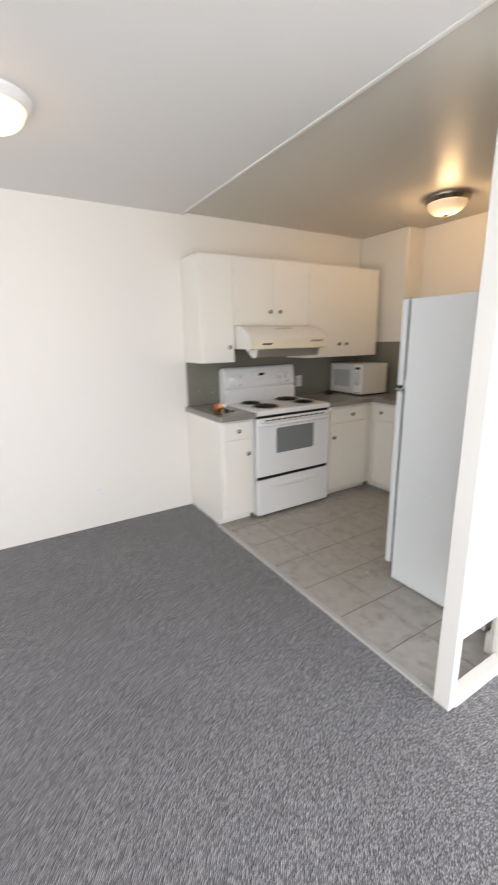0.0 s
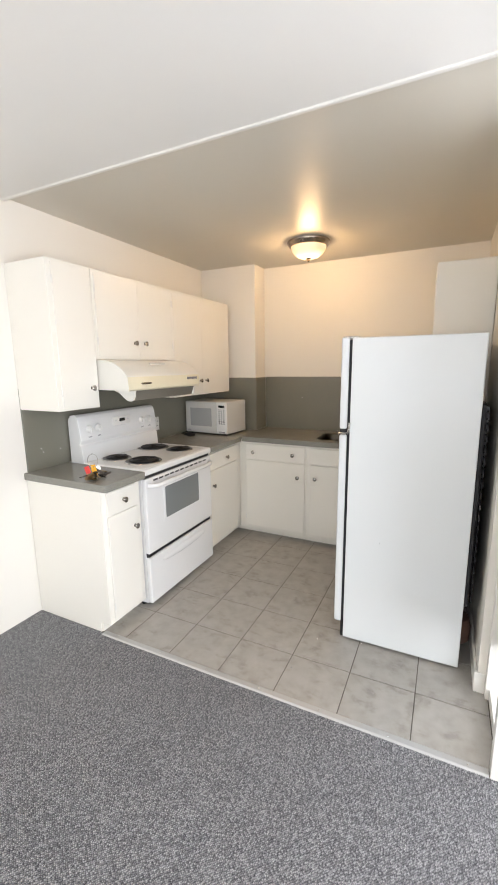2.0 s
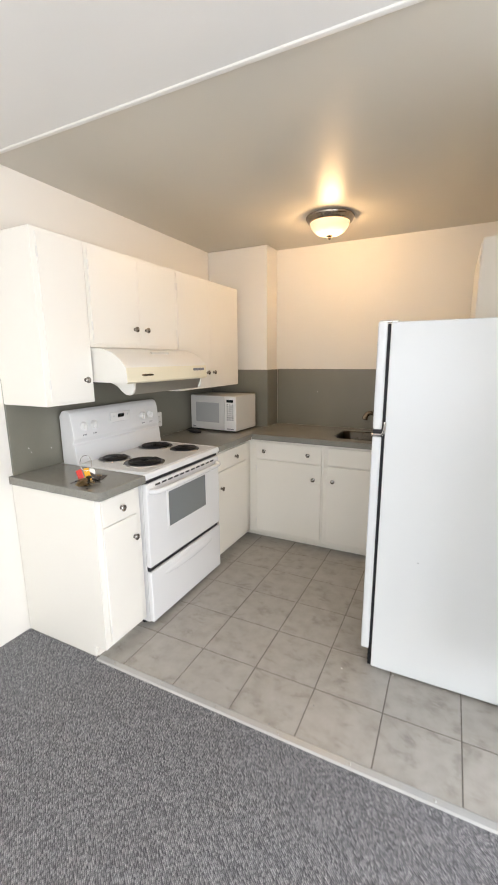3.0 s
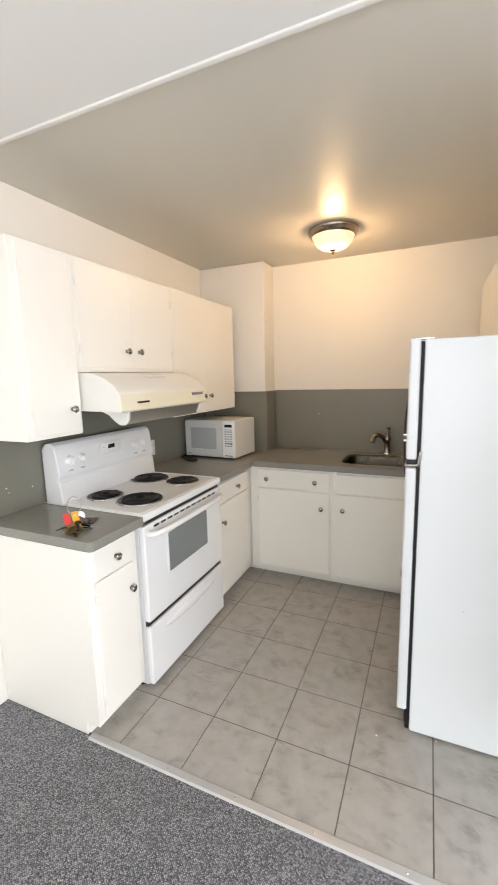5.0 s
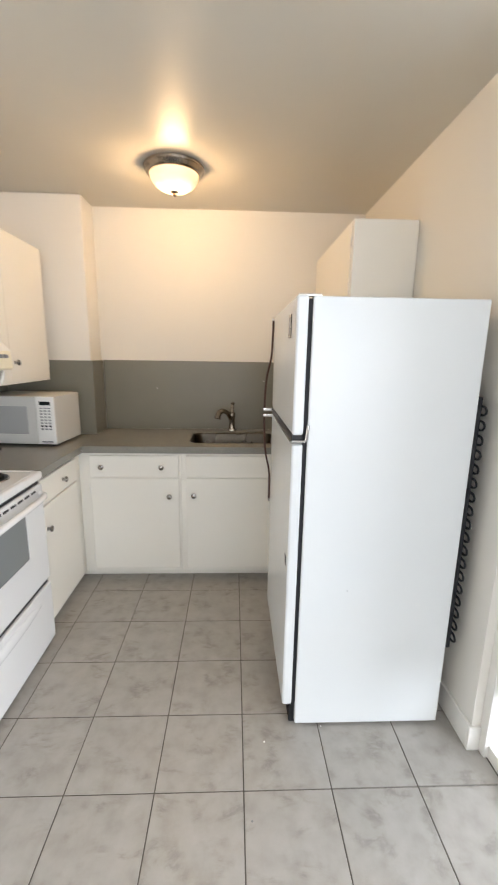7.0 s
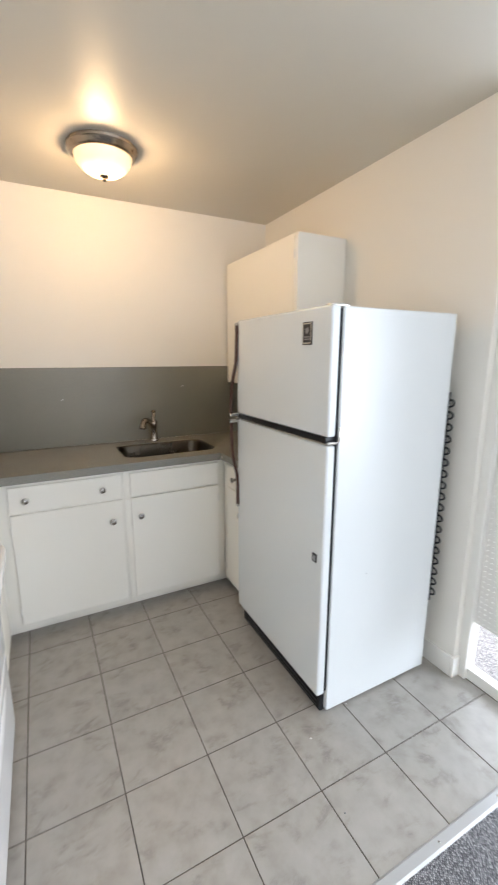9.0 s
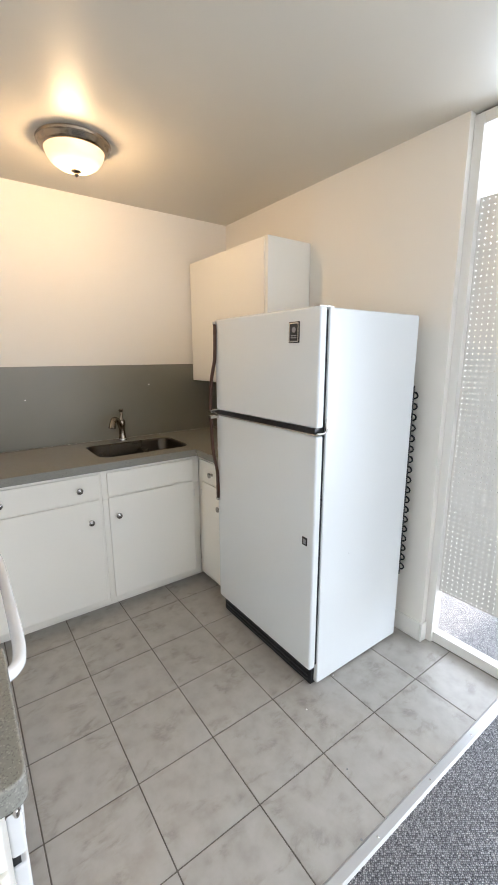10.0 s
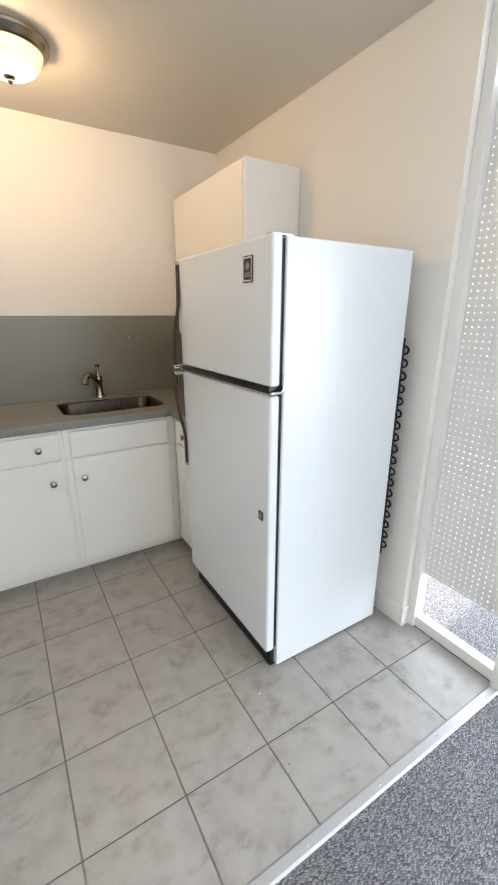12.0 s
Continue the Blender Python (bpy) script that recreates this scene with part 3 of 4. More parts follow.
def slab_with_hole(outer, hole, z0, z1):
    b = bmesh.new()
    loops = []
    for z in (z0, z1):
        for poly in (outer, hole):
            vs = [b.verts.new((*p, z)) for p in poly]
            loops.append([b.edges.new((vs[i], vs[(i + 1) % len(vs)])) for i in range(len(vs))])
    for k in (0, 2):
        bmesh.ops.triangle_fill(b, use_beauty=True, edges=loops[k] + loops[k + 1])
    for k in (0, 1):
        for lo, hi in zip(loops[k], loops[k + 2]):
            b.faces.new((lo.verts[0], lo.verts[1], hi.verts[1], hi.verts[0]))
    bmesh.ops.recalc_face_normals(b, faces=b.faces[:])
    return b


hole = rounded(*SK, 0.075)
corner_top = thing("worktop", (4.2, 4.4, CB), "grey speckled quartz worktop turning round the kitchen corner", "worktop")
part("slab", slab_with_hole([(3.412, 5.068), (3.946, 5.068), (3.950, 5.064), (3.950, 3.875), (3.946, 3.871), (3.622, 3.871), (3.622, SY + 0.014), (4.586, SY + 0.014),
                                  (4.586, 5.103), (4.356, 5.103), (4.356, NY - 0.014), (3.412, NY - 0.014)], hole, CB + 0.02, CT), M_QUARTZ, corner_top, smooth=False)
for b in (bx(3.413, 3.950, 5.0695, 5.10, CB, CB + 0.0205, 0.002), bx(3.9515, 3.979, 3.871, 5.068, CB, CB + 0.0205, 0.002), bx(3.624, 3.950, 3.842, 3.8695, CB, CB + 0.0205, 0.002)):
    part("front_edge", b, M_QUARTZ, corner_top)

# sink and tap
sink = thing("sink", (4.21, 4.12, 0.74), "undermounted stainless steel kitchen sink bowl", "sink")
bowl = bmesh.new()
rings = []
for inset, z, r in ((0.0015, CT - 0.004, 0.0735), (0.005, CT - 0.006, 0.071), (0.009, CT - 0.016, 0.07), (0.016, 0.78, 0.07), (0.028, 0.745, 0.06), (0.06, 0.735, 0.045)):
    rings.append([bowl.verts.new((*p, z)) for p in rounded(SK[0] + inset, SK[1] - inset, SK[2] + inset, SK[3] - inset, r)])
for p, q in zip(rings, rings[1:]):
    for i in range(len(p)):
        bowl.faces.new((p[i], p[(i + 1) % len(p)], q[(i + 1) % len(p)], q[i]))
bowl.faces.new(rings[-1])
bmesh.ops.recalc_face_normals(bowl, faces=bowl.faces[:])
basin = part("basin", bowl, M_STEEL, sink)
part("drain", lathe([(0.045, 0.7365), (0.04, 0.739), (0.03, 0.737), (0.0, 0.7362)], Matrix.Translation((4.26, 4.13, 0)), 24), M_CHROME, basin)

tap = thing("faucet", (4.525, 4.14, CT), "brushed nickel single-lever kitchen faucet behind the sink", "faucet")
FX, FY = 4.525, 4.14
part("base_ring", lathe([(0.0, CT), (0.031, CT), (0.031, CT + 0.007), (0.027, CT + 0.013), (0.0, CT + 0.013)], Matrix.Translation((FX, FY, 0)), 24), M_CHROME, tap)
part("body", lathe([(0.026, CT + 0.012), (0.0225, CT + 0.03), (0.021, CT + 0.075), (0.024, CT + 0.105), (0.026, CT + 0.125), (0.022, CT + 0.14), (0.0, CT + 0.145)], Matrix.Translation((FX, FY, 0)), 24), M_NICKEL, tap)
spout = part("spout", tube(smooth_line([(FX - 0.004, FY + 0.006, CT + 0.085), (FX - 0.036, FY + 0.036, CT + 0.140), (FX - 0.078, FY + 0.070, CT + 0.160), (FX - 0.106, FY + 0.094, CT + 0.150)]),
                           [0.0165] * 12 + [0.0165, 0.017, 0.0175, 0.018, 0.0185, 0.019, 0.0195, 0.020, 0.0205, 0.021, 0.0205, 0.019, 0.016], 14), M_NICKEL, tap)
part("spray_head", lathe([(0.0, 0.018), (0.013, 0.014), (0.018, 0.0), (0.0215, -0.022), (0.0235, -0.038), (0.021, -0.041), (0.0, -0.039)], Matrix.Translation((FX - 0.109, FY + 0.097, CT + 0.146)) @ Matrix.Rotation(radians(20), 4, Vector((0.66, 0.75, 0))), 20), M_NICKEL, spout)
part("lever", tube(smooth_line([(FX, FY, CT + 0.14), (FX + 0.004, FY - 0.002, CT + 0.170), (FX + 0.012, FY - 0.005, CT + 0.195), (FX + 0.016, FY - 0.006, CT + 0.216)], 5),
                   [0.015, 0.0135, 0.012, 0.011, 0.010] + [0.0095] * 5 + [0.010, 0.0125, 0.0155, 0.0165, 0.0145, 0.007], 12), M_NICKEL, tap)

# upper cabinets
UF = 5.375


def upper_unit(label, x0, x1, y0, y1, z0, z1, out, doors):
    """out -1: faces south with its front at y0; out 1: faces north with its front at y1. doors: (a, b, z0, z1, knob x or None, knob z)."""
    t = thing("wall_cabinet", ((x0 + x1) / 2, (y0 + y1) / 2, z0), label, "cabinet", "kitchen wall cabinets")
    part("body", bx(x0, x1, y0, y1, z0, z1, 0.003), M_CAB, t)
    f = y0 if out < 0 else y1
    for a, b, d0, d1, kx, kz in doors:
        lo, hi = sorted((f, f + out * 0.006))
        d = part("door", bx(a, b, lo, hi, d0, d1, 0.002), M_CAB, t)
        if kx is not None:
            knob(d, (kx, f + out * 0.005, kz), 90 * out)
            far = a if kx > (a + b) / 2 else b
        else:
            far = a
        for hz in (d0 + 0.09, d1 - 0.09):
            hinge(d, (far, f + out * 0.005, hz))
    return t


upper_unit("tall white painted wall cabinet at the end of the run", 2.313, 2.614, UF, NY - 0.002, 1.309, 2.130, -1, [(2.342, 2.608, 1.325, 2.112, 2.558, 1.43)])
upper_unit("short white painted wall cabinet above the range hood", 2.616, 3.393, UF, NY - 0.002, 1.600, 2.130, -1,
           [(2.636, 3.0092, 1.622, 2.112, 2.962, 1.712), (3.0108, 3.386, 1.622, 2.112, 3.064, 1.712)])
upper_unit("white painted double-door wall cabinet above the microwave", 3.395, 4.302, UF, NY - 0.002, 1.309, 2.130, -1,
           [(3.404, 3.8132, 1.325, 2.112, 3.768, 1.43), (3.8148, 4.285, 1.325, 2.112, 3.862, 1.43)])
upper_unit("white painted wall cabinet above the refrigerator corner", 3.656, 4.586, SY + 0.002, 3.532, 1.318, 2.166, 1,
           [(3.682, 4.57, 1.335, 2.150, None, 0)])

# ---- range hood ----
hood = thing("range_hood", (3.0, 5.4, 1.40), "aged cream enamel range hood under the wall cabinets", "range hood")
HX0, HX1 = 2.622, 3.392
prof = [(NY - 0.014, 1.598), (UF - 0.012, 1.598), (5.30, 1.592), (5.235, 1.572), (5.18, 1.538), (5.15, 1.502), (5.145, 1.495), (5.138, 1.415), (5.15, 1.410), (5.152, 1.45), (NY - 0.014, 1.45)]
part("shell", prism(prof, 0, HX0, HX1), M_HOOD, hood)
part("lip", prism([(5.134, 1.418), (5.146, 1.408), (5.152, 1.490), (5.142, 1.494)], 0, HX0 + 0.001, HX1 - 0.001, 0.002), M_LIP, hood, "yellowed front lip")
for x in (HX0, HX1 - 0.004):
    part("side_skirt", prism([(NY - 0.014, 1.45), (NY - 0.014, 1.418), (5.15, 1.412), (5.152, 1.45)], 0, x, x + 0.004), M_HOOD, hood)
visor = part("visor", prism([(5.160, 1.449), (5.152, 1.412), (5.178, 1.346), (5.184, 1.349), (5.166, 1.414), (5.168, 1.449)], 0, HX0 + 0.075, HX1 - 0.05), M_ALU, hood, "brushed metal smoke visor")
for x in (HX0 + 0.062, HX1 - 0.052):
    part("cheek", prism([(5.155, 1.449), (5.150, 1.41), (5.155, 1.372), (5.166, 1.352), (5.186, 1.342), (5.212, 1.345), (5.24, 1.362), (5.272, 1.390), (5.325, 1.412), (5.42, 1.424), (5.42, 1.449)], 0, x, x + 0.014, 0.002), M_HOOD, visor)
part("filter", bx(HX0 + 0.1, HX1 - 0.1, 5.24, 5.6, 1.436, 1.449, 0.002), M_ALU, hood)
part("lens", bx(HX0 + 0.09, HX0 + 0.2, 5.45, 5.60, 1.40, 1.436, 0.01), M_RUBBER, hood)
for k in range(4):
    part("button", bx(3.235 + k * 0.032, 3.258 + k * 0.032, 5.132, 5.140, 1.462, 1.478, 0.0015), M_GREY, hood)
part("badge", bx(2.735, 2.825, 5.131, 5.139, 1.446, 1.456, 0.001), M_NICKEL, hood)
part("vent", bx(2.93, 3.09, 5.222, 5.235, 1.565, 1.578, 0.002), M_MICRO, hood)

# ---- electric range ----
stove = thing("electric_range", (3.01, 5.35, 0), "white freestanding electric range with four coil burners", "stove")
SX0, SX1, SFY = 2.622, 3.394, 5.070
part("body", bx(SX0 + 0.004, SX1 - 0.004, SFY + 0.022, 5.66, 0.022, 0.888, 0.003), M_APPL, stove)
for x in (SX0 + 0.03, SX1 - 0.05):
    for y in (SFY + 0.08, 5.60):
        part("foot", lathe([(0.0, 0.0), (0.018, 0.0), (0.018, 0.008), (0.008, 0.012), (0.008, 0.05), (0, 0.05)], Matrix.Translation((x, y, 0)), 12), M_RUBBER, stove)
part("cooktop", bx(SX0 - 0.004, SX1 + 0.004, SFY - 0.017, 5.60, 0.889, 0.930, 0.012, 4), M_APPL, stove, "white enamel cooktop with a rounded front edge")
part("cooktop_rim", slab_with_hole(rounded(SX0 + 0.008, SX1 - 0.008, SFY + 0.002, 5.592, 0.03), rounded(SX0 + 0.022, SX1 - 0.022, SFY + 0.016, 5.578, 0.02), 0.9298, 0.9325), M_APPL, stove, smooth=False)
guard = part("backguard", prism([(5.685, 0.90), (5.56, 0.90), (5.575, 1.035), (5.59, 1.045), (5.572, 1.075), (5.59, 1.205), (5.60, 1.232), (5.625, 1.247), (5.66, 1.24), (5.685, 1.21)], 0, SX0 - 0.004, SX1 + 0.004, 0.006), M_APPL, stove, "white backguard with rounded control panel")


def on_guard(x, z, lift=0.0):
    y = 5.572 + (z - 1.075) / 0.13 * 0.018
    return (x, y - lift, z)


for x in (2.700, 2.780, 3.222, 3.305):
    m = Matrix.Translation(on_guard(x, 1.145, -0.002)) @ Matrix.Rotation(radians(98), 4, "X")
    k = part("control_knob", lathe([(0.027, 0.0), (0.027, 0.008), (0.022, 0.013), (0.019, 0.024), (0.0, 0.026)], m, 24), M_WHITE, guard, "white control knob")
    b = bmesh.new()
    bx(-0.004, 0.004, -0.02, 0.02, 0.022, 0.032, 0.002, bm=b)
    bmesh.ops.transform(b, matrix=m, verts=b.verts)
    part("grip", b, M_WHITE, k)
    for dx in (-0.012, 0.0, 0.01):
        p = on_guard(x + dx, 1.092, 0.0015)
        part("mark", bx(p[0] - 0.003, p[0] + 0.003, p[1], p[1] + 0.004, 1.088, 1.096), M_GREY, guard)
b = bmesh.new()
bx(-0.09, 0.09, -0.045, 0.045, -0.004, 0.005, 0.004, bm=b)
bmesh.ops.transform(b, matrix=Matrix.Translation(on_guard(3.008, 1.155)) @ Matrix.Rotation(radians(98), 4, "X"), verts=b.verts)
clock = part("clock_panel", b, M_WHITE, guard)
b = bmesh.new()
bx(-0.028, 0.028, 0.008, 0.032, 0.003, 0.0065, 0.001, bm=b)
bmesh.ops.transform(b, matrix=Matrix.Translation(on_guard(3.008, 1.155)) @ Matrix.Rotation(radians(98), 4, "X"), verts=b.verts)
part("display", b, M_DISPLAY, clock)
for i in range(7):
    b = bmesh.new()
    u, v = (-0.066 + 0.022 * i, -0.022) if i < 5 else ((-0.062, 0.02), (0.062, 0.02))[i - 5]
    bx(u - 0.006, u + 0.006, v - 0.004, v + 0.004, 0.003, 0.0062, 0.001, bm=b)
    bmesh.ops.transform(b, matrix=Matrix.Translation(on_guard(3.008, 1.155)) @ Matrix.Rotation(radians(98), 4, "X"), verts=b.verts)
    part("button", b, M_PRINT, clock)
part("maker_mark", bx(2.985, 3.075, 5.5765, 5.582, 1.076, 1.083), M_PRINT, guard)


def burner(x, y, r):
    pan = part("drip_pan", lathe([(r + 0.022, 0.9182), (r + 0.02, 0.923), (r + 0.012, 0.9235), (r - 0.01, 0.919), (0.02, 0.9188), (0.0, 0.9188)], Matrix.Translation((x, y, 0.012)), 36), M_BLACK, stove, "black drip pan with bright rim")
    turns = 5 if r > 0.085 else 4
    pts = []
    for k in range(turns * 28 + 1):
        a = 2 * math.pi * k / 28
        rr = 0.018 + (r - 0.018) * k / (turns * 28)
        pts.append((x + rr * math.cos(a), y + rr * math.sin(a), 0.939))
    part("coil", tube(pts, 0.0066, 6), M_COIL, pan, "black spiral heating coil")
    part("trim_ring", lathe([(r + 0.026, 0.9184), (r + 0.024, 0.9225), (r + 0.019, 0.9228), (r + 0.018, 0.9184)], Matrix.Translation((x, y, 0.012)), 36), M_CHROME, pan)


for x, y, r in ((2.822, 5.235, 0.097), (2.815, 5.465, 0.075), (3.218, 5.475, 0.097), (3.236, 5.235, 0.075)):
    burner(x, y, r)
door = part("oven_door", bx(SX0 + 0.002, SX1 - 0.002, SFY - 0.012, SFY + 0.022, 0.372, 0.868, 0.008, 3), M_APPL, stove, "white oven door")
part("oven_window", bx(2.806, 3.209, SFY - 0.0145, SFY - 0.008, 0.560, 0.777, 0.002), M_OVENGLASS, door, "grey glass oven window")
part("window_surround", slab_with_hole(rounded(2.794, 3.221, 0.548, 0.789, 0.012), rounded(2.807, 3.208, 0.561, 0.776, 0.01), -0.004, 0.004), M_APPL, door).matrix_parent_inverse = pose(0, SFY - 0.0125, 0, 90)
for k in range(11):
    a = 2.70 + k * 0.058
    part("vent_slot", bx(a, a + 0.042, SFY - 0.0135, SFY - 0.006, 0.842, 0.853, 0.001), M_BLACK, door)
HZ = 0.822
part("handle", tube(smooth_line([(SX0 + 0.03, SFY - 0.008, HZ), (SX0 + 0.045, SFY - 0.035, HZ), (SX0 + 0.085, SFY - 0.052, HZ), (SX0 + 0.2, SFY - 0.058, HZ), (SX1 - 0.2, SFY - 0.058, HZ), (SX1 - 0.085, SFY - 0.052, HZ), (SX1 - 0.045, SFY - 0.035, HZ), (SX1 - 0.03, SFY - 0.008, HZ)], 6), 0.0145, 14), M_APPL, door, "white tubular oven door handle")
drawer = part("drawer", bx(SX0 + 0.002, SX1 - 0.002, SFY - 0.012, SFY + 0.022, 0.030, 0.345, 0.008, 3), M_APPL, stove, "white storage drawer")
grip = lathe([(math.sin(math.pi * k / 10), -math.cos(math.pi * k / 10)) for k in range(11)], Matrix.Translation((3.01, SFY - 0.011, 0.285)) @ Matrix.Diagonal((0.27, 0.010, 0.030, 1)), 40)
part("finger_grip", grip, M_APPL, drawer)
part("gap", bx(SX0 + 0.01, SX1 - 0.01, SFY + 0.004, SFY + 0.024, 0.344, 0.374), M_BLACK, stove)
part("top_gap", bx(SX0 + 0.01, SX1 - 0.01, SFY + 0.002, SFY + 0.024, 0.867, 0.887), M_BLACK, stove)

# ---- refrigerator ----
fridge = thing("refrigerator", (3.23, 3.58, 0), "white top-freezer refrigerator with brown wood-look handles", "refrigerator")
RX0, RX1, RF, RB, RT = 2.848, 3.606, 3.924, 3.276, 1.687
part("body", bx(RX0, RX1, RB, 3.870, 0.012, RT - 0.004, 0.006, 3), M_FRIDGE, fridge)
part("gasket", bx(RX0 + 0.010, RX1 - 0.010, 3.868, 3.888, 0.11, RT - 0.012), M_RUBBER, fridge)
fz = part("freezer_door", bx(RX0, RX1, 3.884, RF, 1.219, RT, 0.010, 3), M_FRIDGE, fridge, "white freezer door")
fd = part("fridge_door", bx(RX0, RX1, 3.884, RF, 0.104, 1.188, 0.010, 3), M_FRIDGE, fridge, "white refrigerator door")
part("split_trim", bx(RX0 + 0.004, RX1 + 0.006, 3.876, RF + 0.004, 1.1905, 1.1965, 0.002), M_CHROME, fridge, "chrome trim between the doors")
part("split_gap", bx(RX0 + 0.012, RX1 - 0.004, 3.880, RF - 0.002, 1.197, 1.2185), M_BLACK, fridge)
part("hinge_bracket", tube([(RX0 - 0.003, RF + 0.002, 1.197), (RX0 - 0.004, 3.886, 1.198), (RX0 - 0.004, 3.874, 1.206), (RX0 - 0.003, 3.870, 1.255)], 0.006, 8), M_CHROME, fridge)
part("top_hinge", bx(RX0 + 0.010, RX0 + 0.045, 3.84, RF - 0.006, RT - 0.004, RT + 0.0035, 0.0015), M_CHROME, fridge)
part("toe_grille", bx(RX0 + 0.022, RX1 - 0.006, 3.818, 3.890, 0.0, 0.1, 0.004), M_RUBBER, fridge, "black toe grille")
for k in range(4):
    part("louvre", bx(RX0 + 0.04, RX1 - 0.02, 3.888, 3.894, 0.016 + 0.022 * k, 0.026 + 0.022 * k, 0.001), M_BLACK, fridge)
badge = part("badge", bx(2.958, 3.022, RF - 0.002, RF + 0.003, 1.553, 1.637, 0.003), M_BLACK, fz, "black maker's badge")
part("badge_rim", slab_with_hole(rounded(2.962, 3.018, 1.557, 1.633, 0.004, 3), rounded(2.967, 3.013, 1.562, 1.628, 0.003, 3), -0.001, 0.001), M_CHROME, badge).matrix_parent_inverse = pose(0, RF + 0.003, 0, 90)
part("badge_mark", lathe([(0.0, 0.0), (0.011, 0.0), (0.011, 0.0012), (0.0, 0.0014)], pose(2.99, RF + 0.0028, 1.605, -90), 20), M_GREY, badge)
for z in (1.572, 1.580):
    part("badge_line", bx(2.974, 3.006, RF + 0.002, RF + 0.0042, z, z + 0.004), M_GREY, badge)
plate = part("plate", bx(2.882, 2.914, RF - 0.002, RF + 0.003, 0.704, 0.742, 0.003), M_BLACK, fd, "small black rating plate")
part("plate_mark", bx(2.889, 2.907, RF + 0.002, RF + 0.0038, 0.712, 0.734, 0.001), M_GREY, plate)
HXX = 3.594


def fridge_handle(parent, zs):
    """A flat bar of dark wood look, close to the door at one end and bowed out at the other."""
    pts = smooth_line([(HXX, RF + o, z) for z, o in zs], 8)
    b = bmesh.new()
    rings = []
    for i, p in enumerate(pts):
        d = (pts[min(i + 1, len(pts) - 1)] - pts[max(i - 1, 0)]).normalized()
        n = Vector((0, d.z, -d.y))
        if n.y < 0:
            n = -n
        rings.append([b.verts.new(p + Vector((sx * 0.011, 0, 0)) + n * sn * 0.006) for sx, sn in ((-1, -0.6), (-0.7, 1), (0.7, 1), (1, -0.6))])
    for p, q in zip(rings, rings[1:]):
        for k in range(4):
            b.faces.new((p[k], p[(k + 1) % 4], q[(k + 1) % 4], q[k]))
    b.faces.new(rings[0])
    b.faces.new(rings[-1][::-1])
    bmesh.ops.recalc_face_normals(b, faces=b.faces[:])
    h = part("handle", b, M_WOOD, parent, "dark brown wood-look handle")
    for z, o in (zs[0], zs[-1]):
        part("end_cap", bx(HXX - 0.013, HXX + 0.013, RF - 0.002, RF + o + 0.008, z - 0.008, z + 0.008, 0.003), M_CHROME, h)
    return h


fridge_handle(fz, [(1.668, 0.005), (1.60, 0.006), (1.49, 0.010), (1.43, 0.022), (1.38, 0.032), (1.30, 0.039), (1.214, 0.041)])
fridge_handle(fd, [(1.182, 0.041), (1.12, 0.039), (1.02, 0.034), (0.95, 0.024), (0.90, 0.012), (0.84, 0.006), (0.715, 0.005)])
coil = []
for k in range(18):
    z = 0.385 + k * 0.0535
    coil.append((RX1 - 0.06, 3.248, z))
    coil += [(RX0 + 0.014 - 0.020 * math.sin(math.pi * j / 6), 3.248, z + 0.016 - 0.016 * math.cos(math.pi * j / 6)) for j in range(7)]
    coil += [(RX1 - 0.06, 3.248, z + 0.032), (RX1 - 0.05, 3.248, z + 0.043)]
part("condenser_coil", tube(coil, 0.0042, 6), M_RUBBER, fridge, "black serpentine condenser tube")
part("back_plate", bx(RX0 + 0.004, RX1 - 0.03, 3.259, 3.2755, 0.36, 1.36, 0.003), M_RUBBER, fridge)
for x in (RX0 + 0.07, RX1 - 0.09):
    part("coil_bracket", bx(x, x + 0.012, 3.242, 3.261, 0.37, 1.35), M_BLACK, fridge)
part("compressor", lathe([(0.0, 0.06), (0.06, 0.065), (0.085, 0.09), (0.088, 0.16), (0.075, 0.21), (0.0, 0.225)], Matrix.Translation((3.02, 3.31, 0)), 24), M_COPPER, fridge)

# ---- microwave ----
micro = thing("microwave", (4.13, 5.42, CT), "white countertop microwave oven in the counter corner", "microwave")
MM = pose(3.928, 5.205, CT, 0, 0, -4)
MW, MD, MH = 0.465, 0.34, 0.306


def mbox(x0, x1, y0, y1, z0, z1, bev=0.003):
    b = bx(x0, x1, y0, y1, z0, z1, bev)
    bmesh.ops.transform(b, matrix=MM, verts=b.verts)
    return b


part("case", mbox(0.012, MD, 0.0, MW, 0.012, MH, 0.006), M_MICRO, micro)
for x in (0.03, MD - 0.05):
    for y in (0.03, MW - 0.05):
        part("foot", mbox(x, x + 0.02, y, y + 0.02, 0.0, 0.014, 0.002), M_RUBBER, micro)
mdoor = part("door", mbox(0.0, 0.014, 0.112, MW, 0.014, MH - 0.002, 0.004), M_MICRO, micro)
part("window", mbox(-0.0015, 0.004, 0.165, MW - 0.055, 0.075, MH - 0.06, 0.004), M_MWIN, mdoor, "grey mesh microwave window")
part("mark", mbox(-0.0012, 0.002, MW - 0.05, MW - 0.02, 0.03, 0.038, 0.0005), M_GREY, mdoor)
panel = part("control_panel", mbox(0.0, 0.014, 0.0, 0.110, 0.014, MH - 0.002, 0.004), M_WHITE, micro)
part("display", mbox(-0.0015, 0.003, 0.022, 0.088, MH - 0.052, MH - 0.03, 0.001), M_DISPLAY, panel)
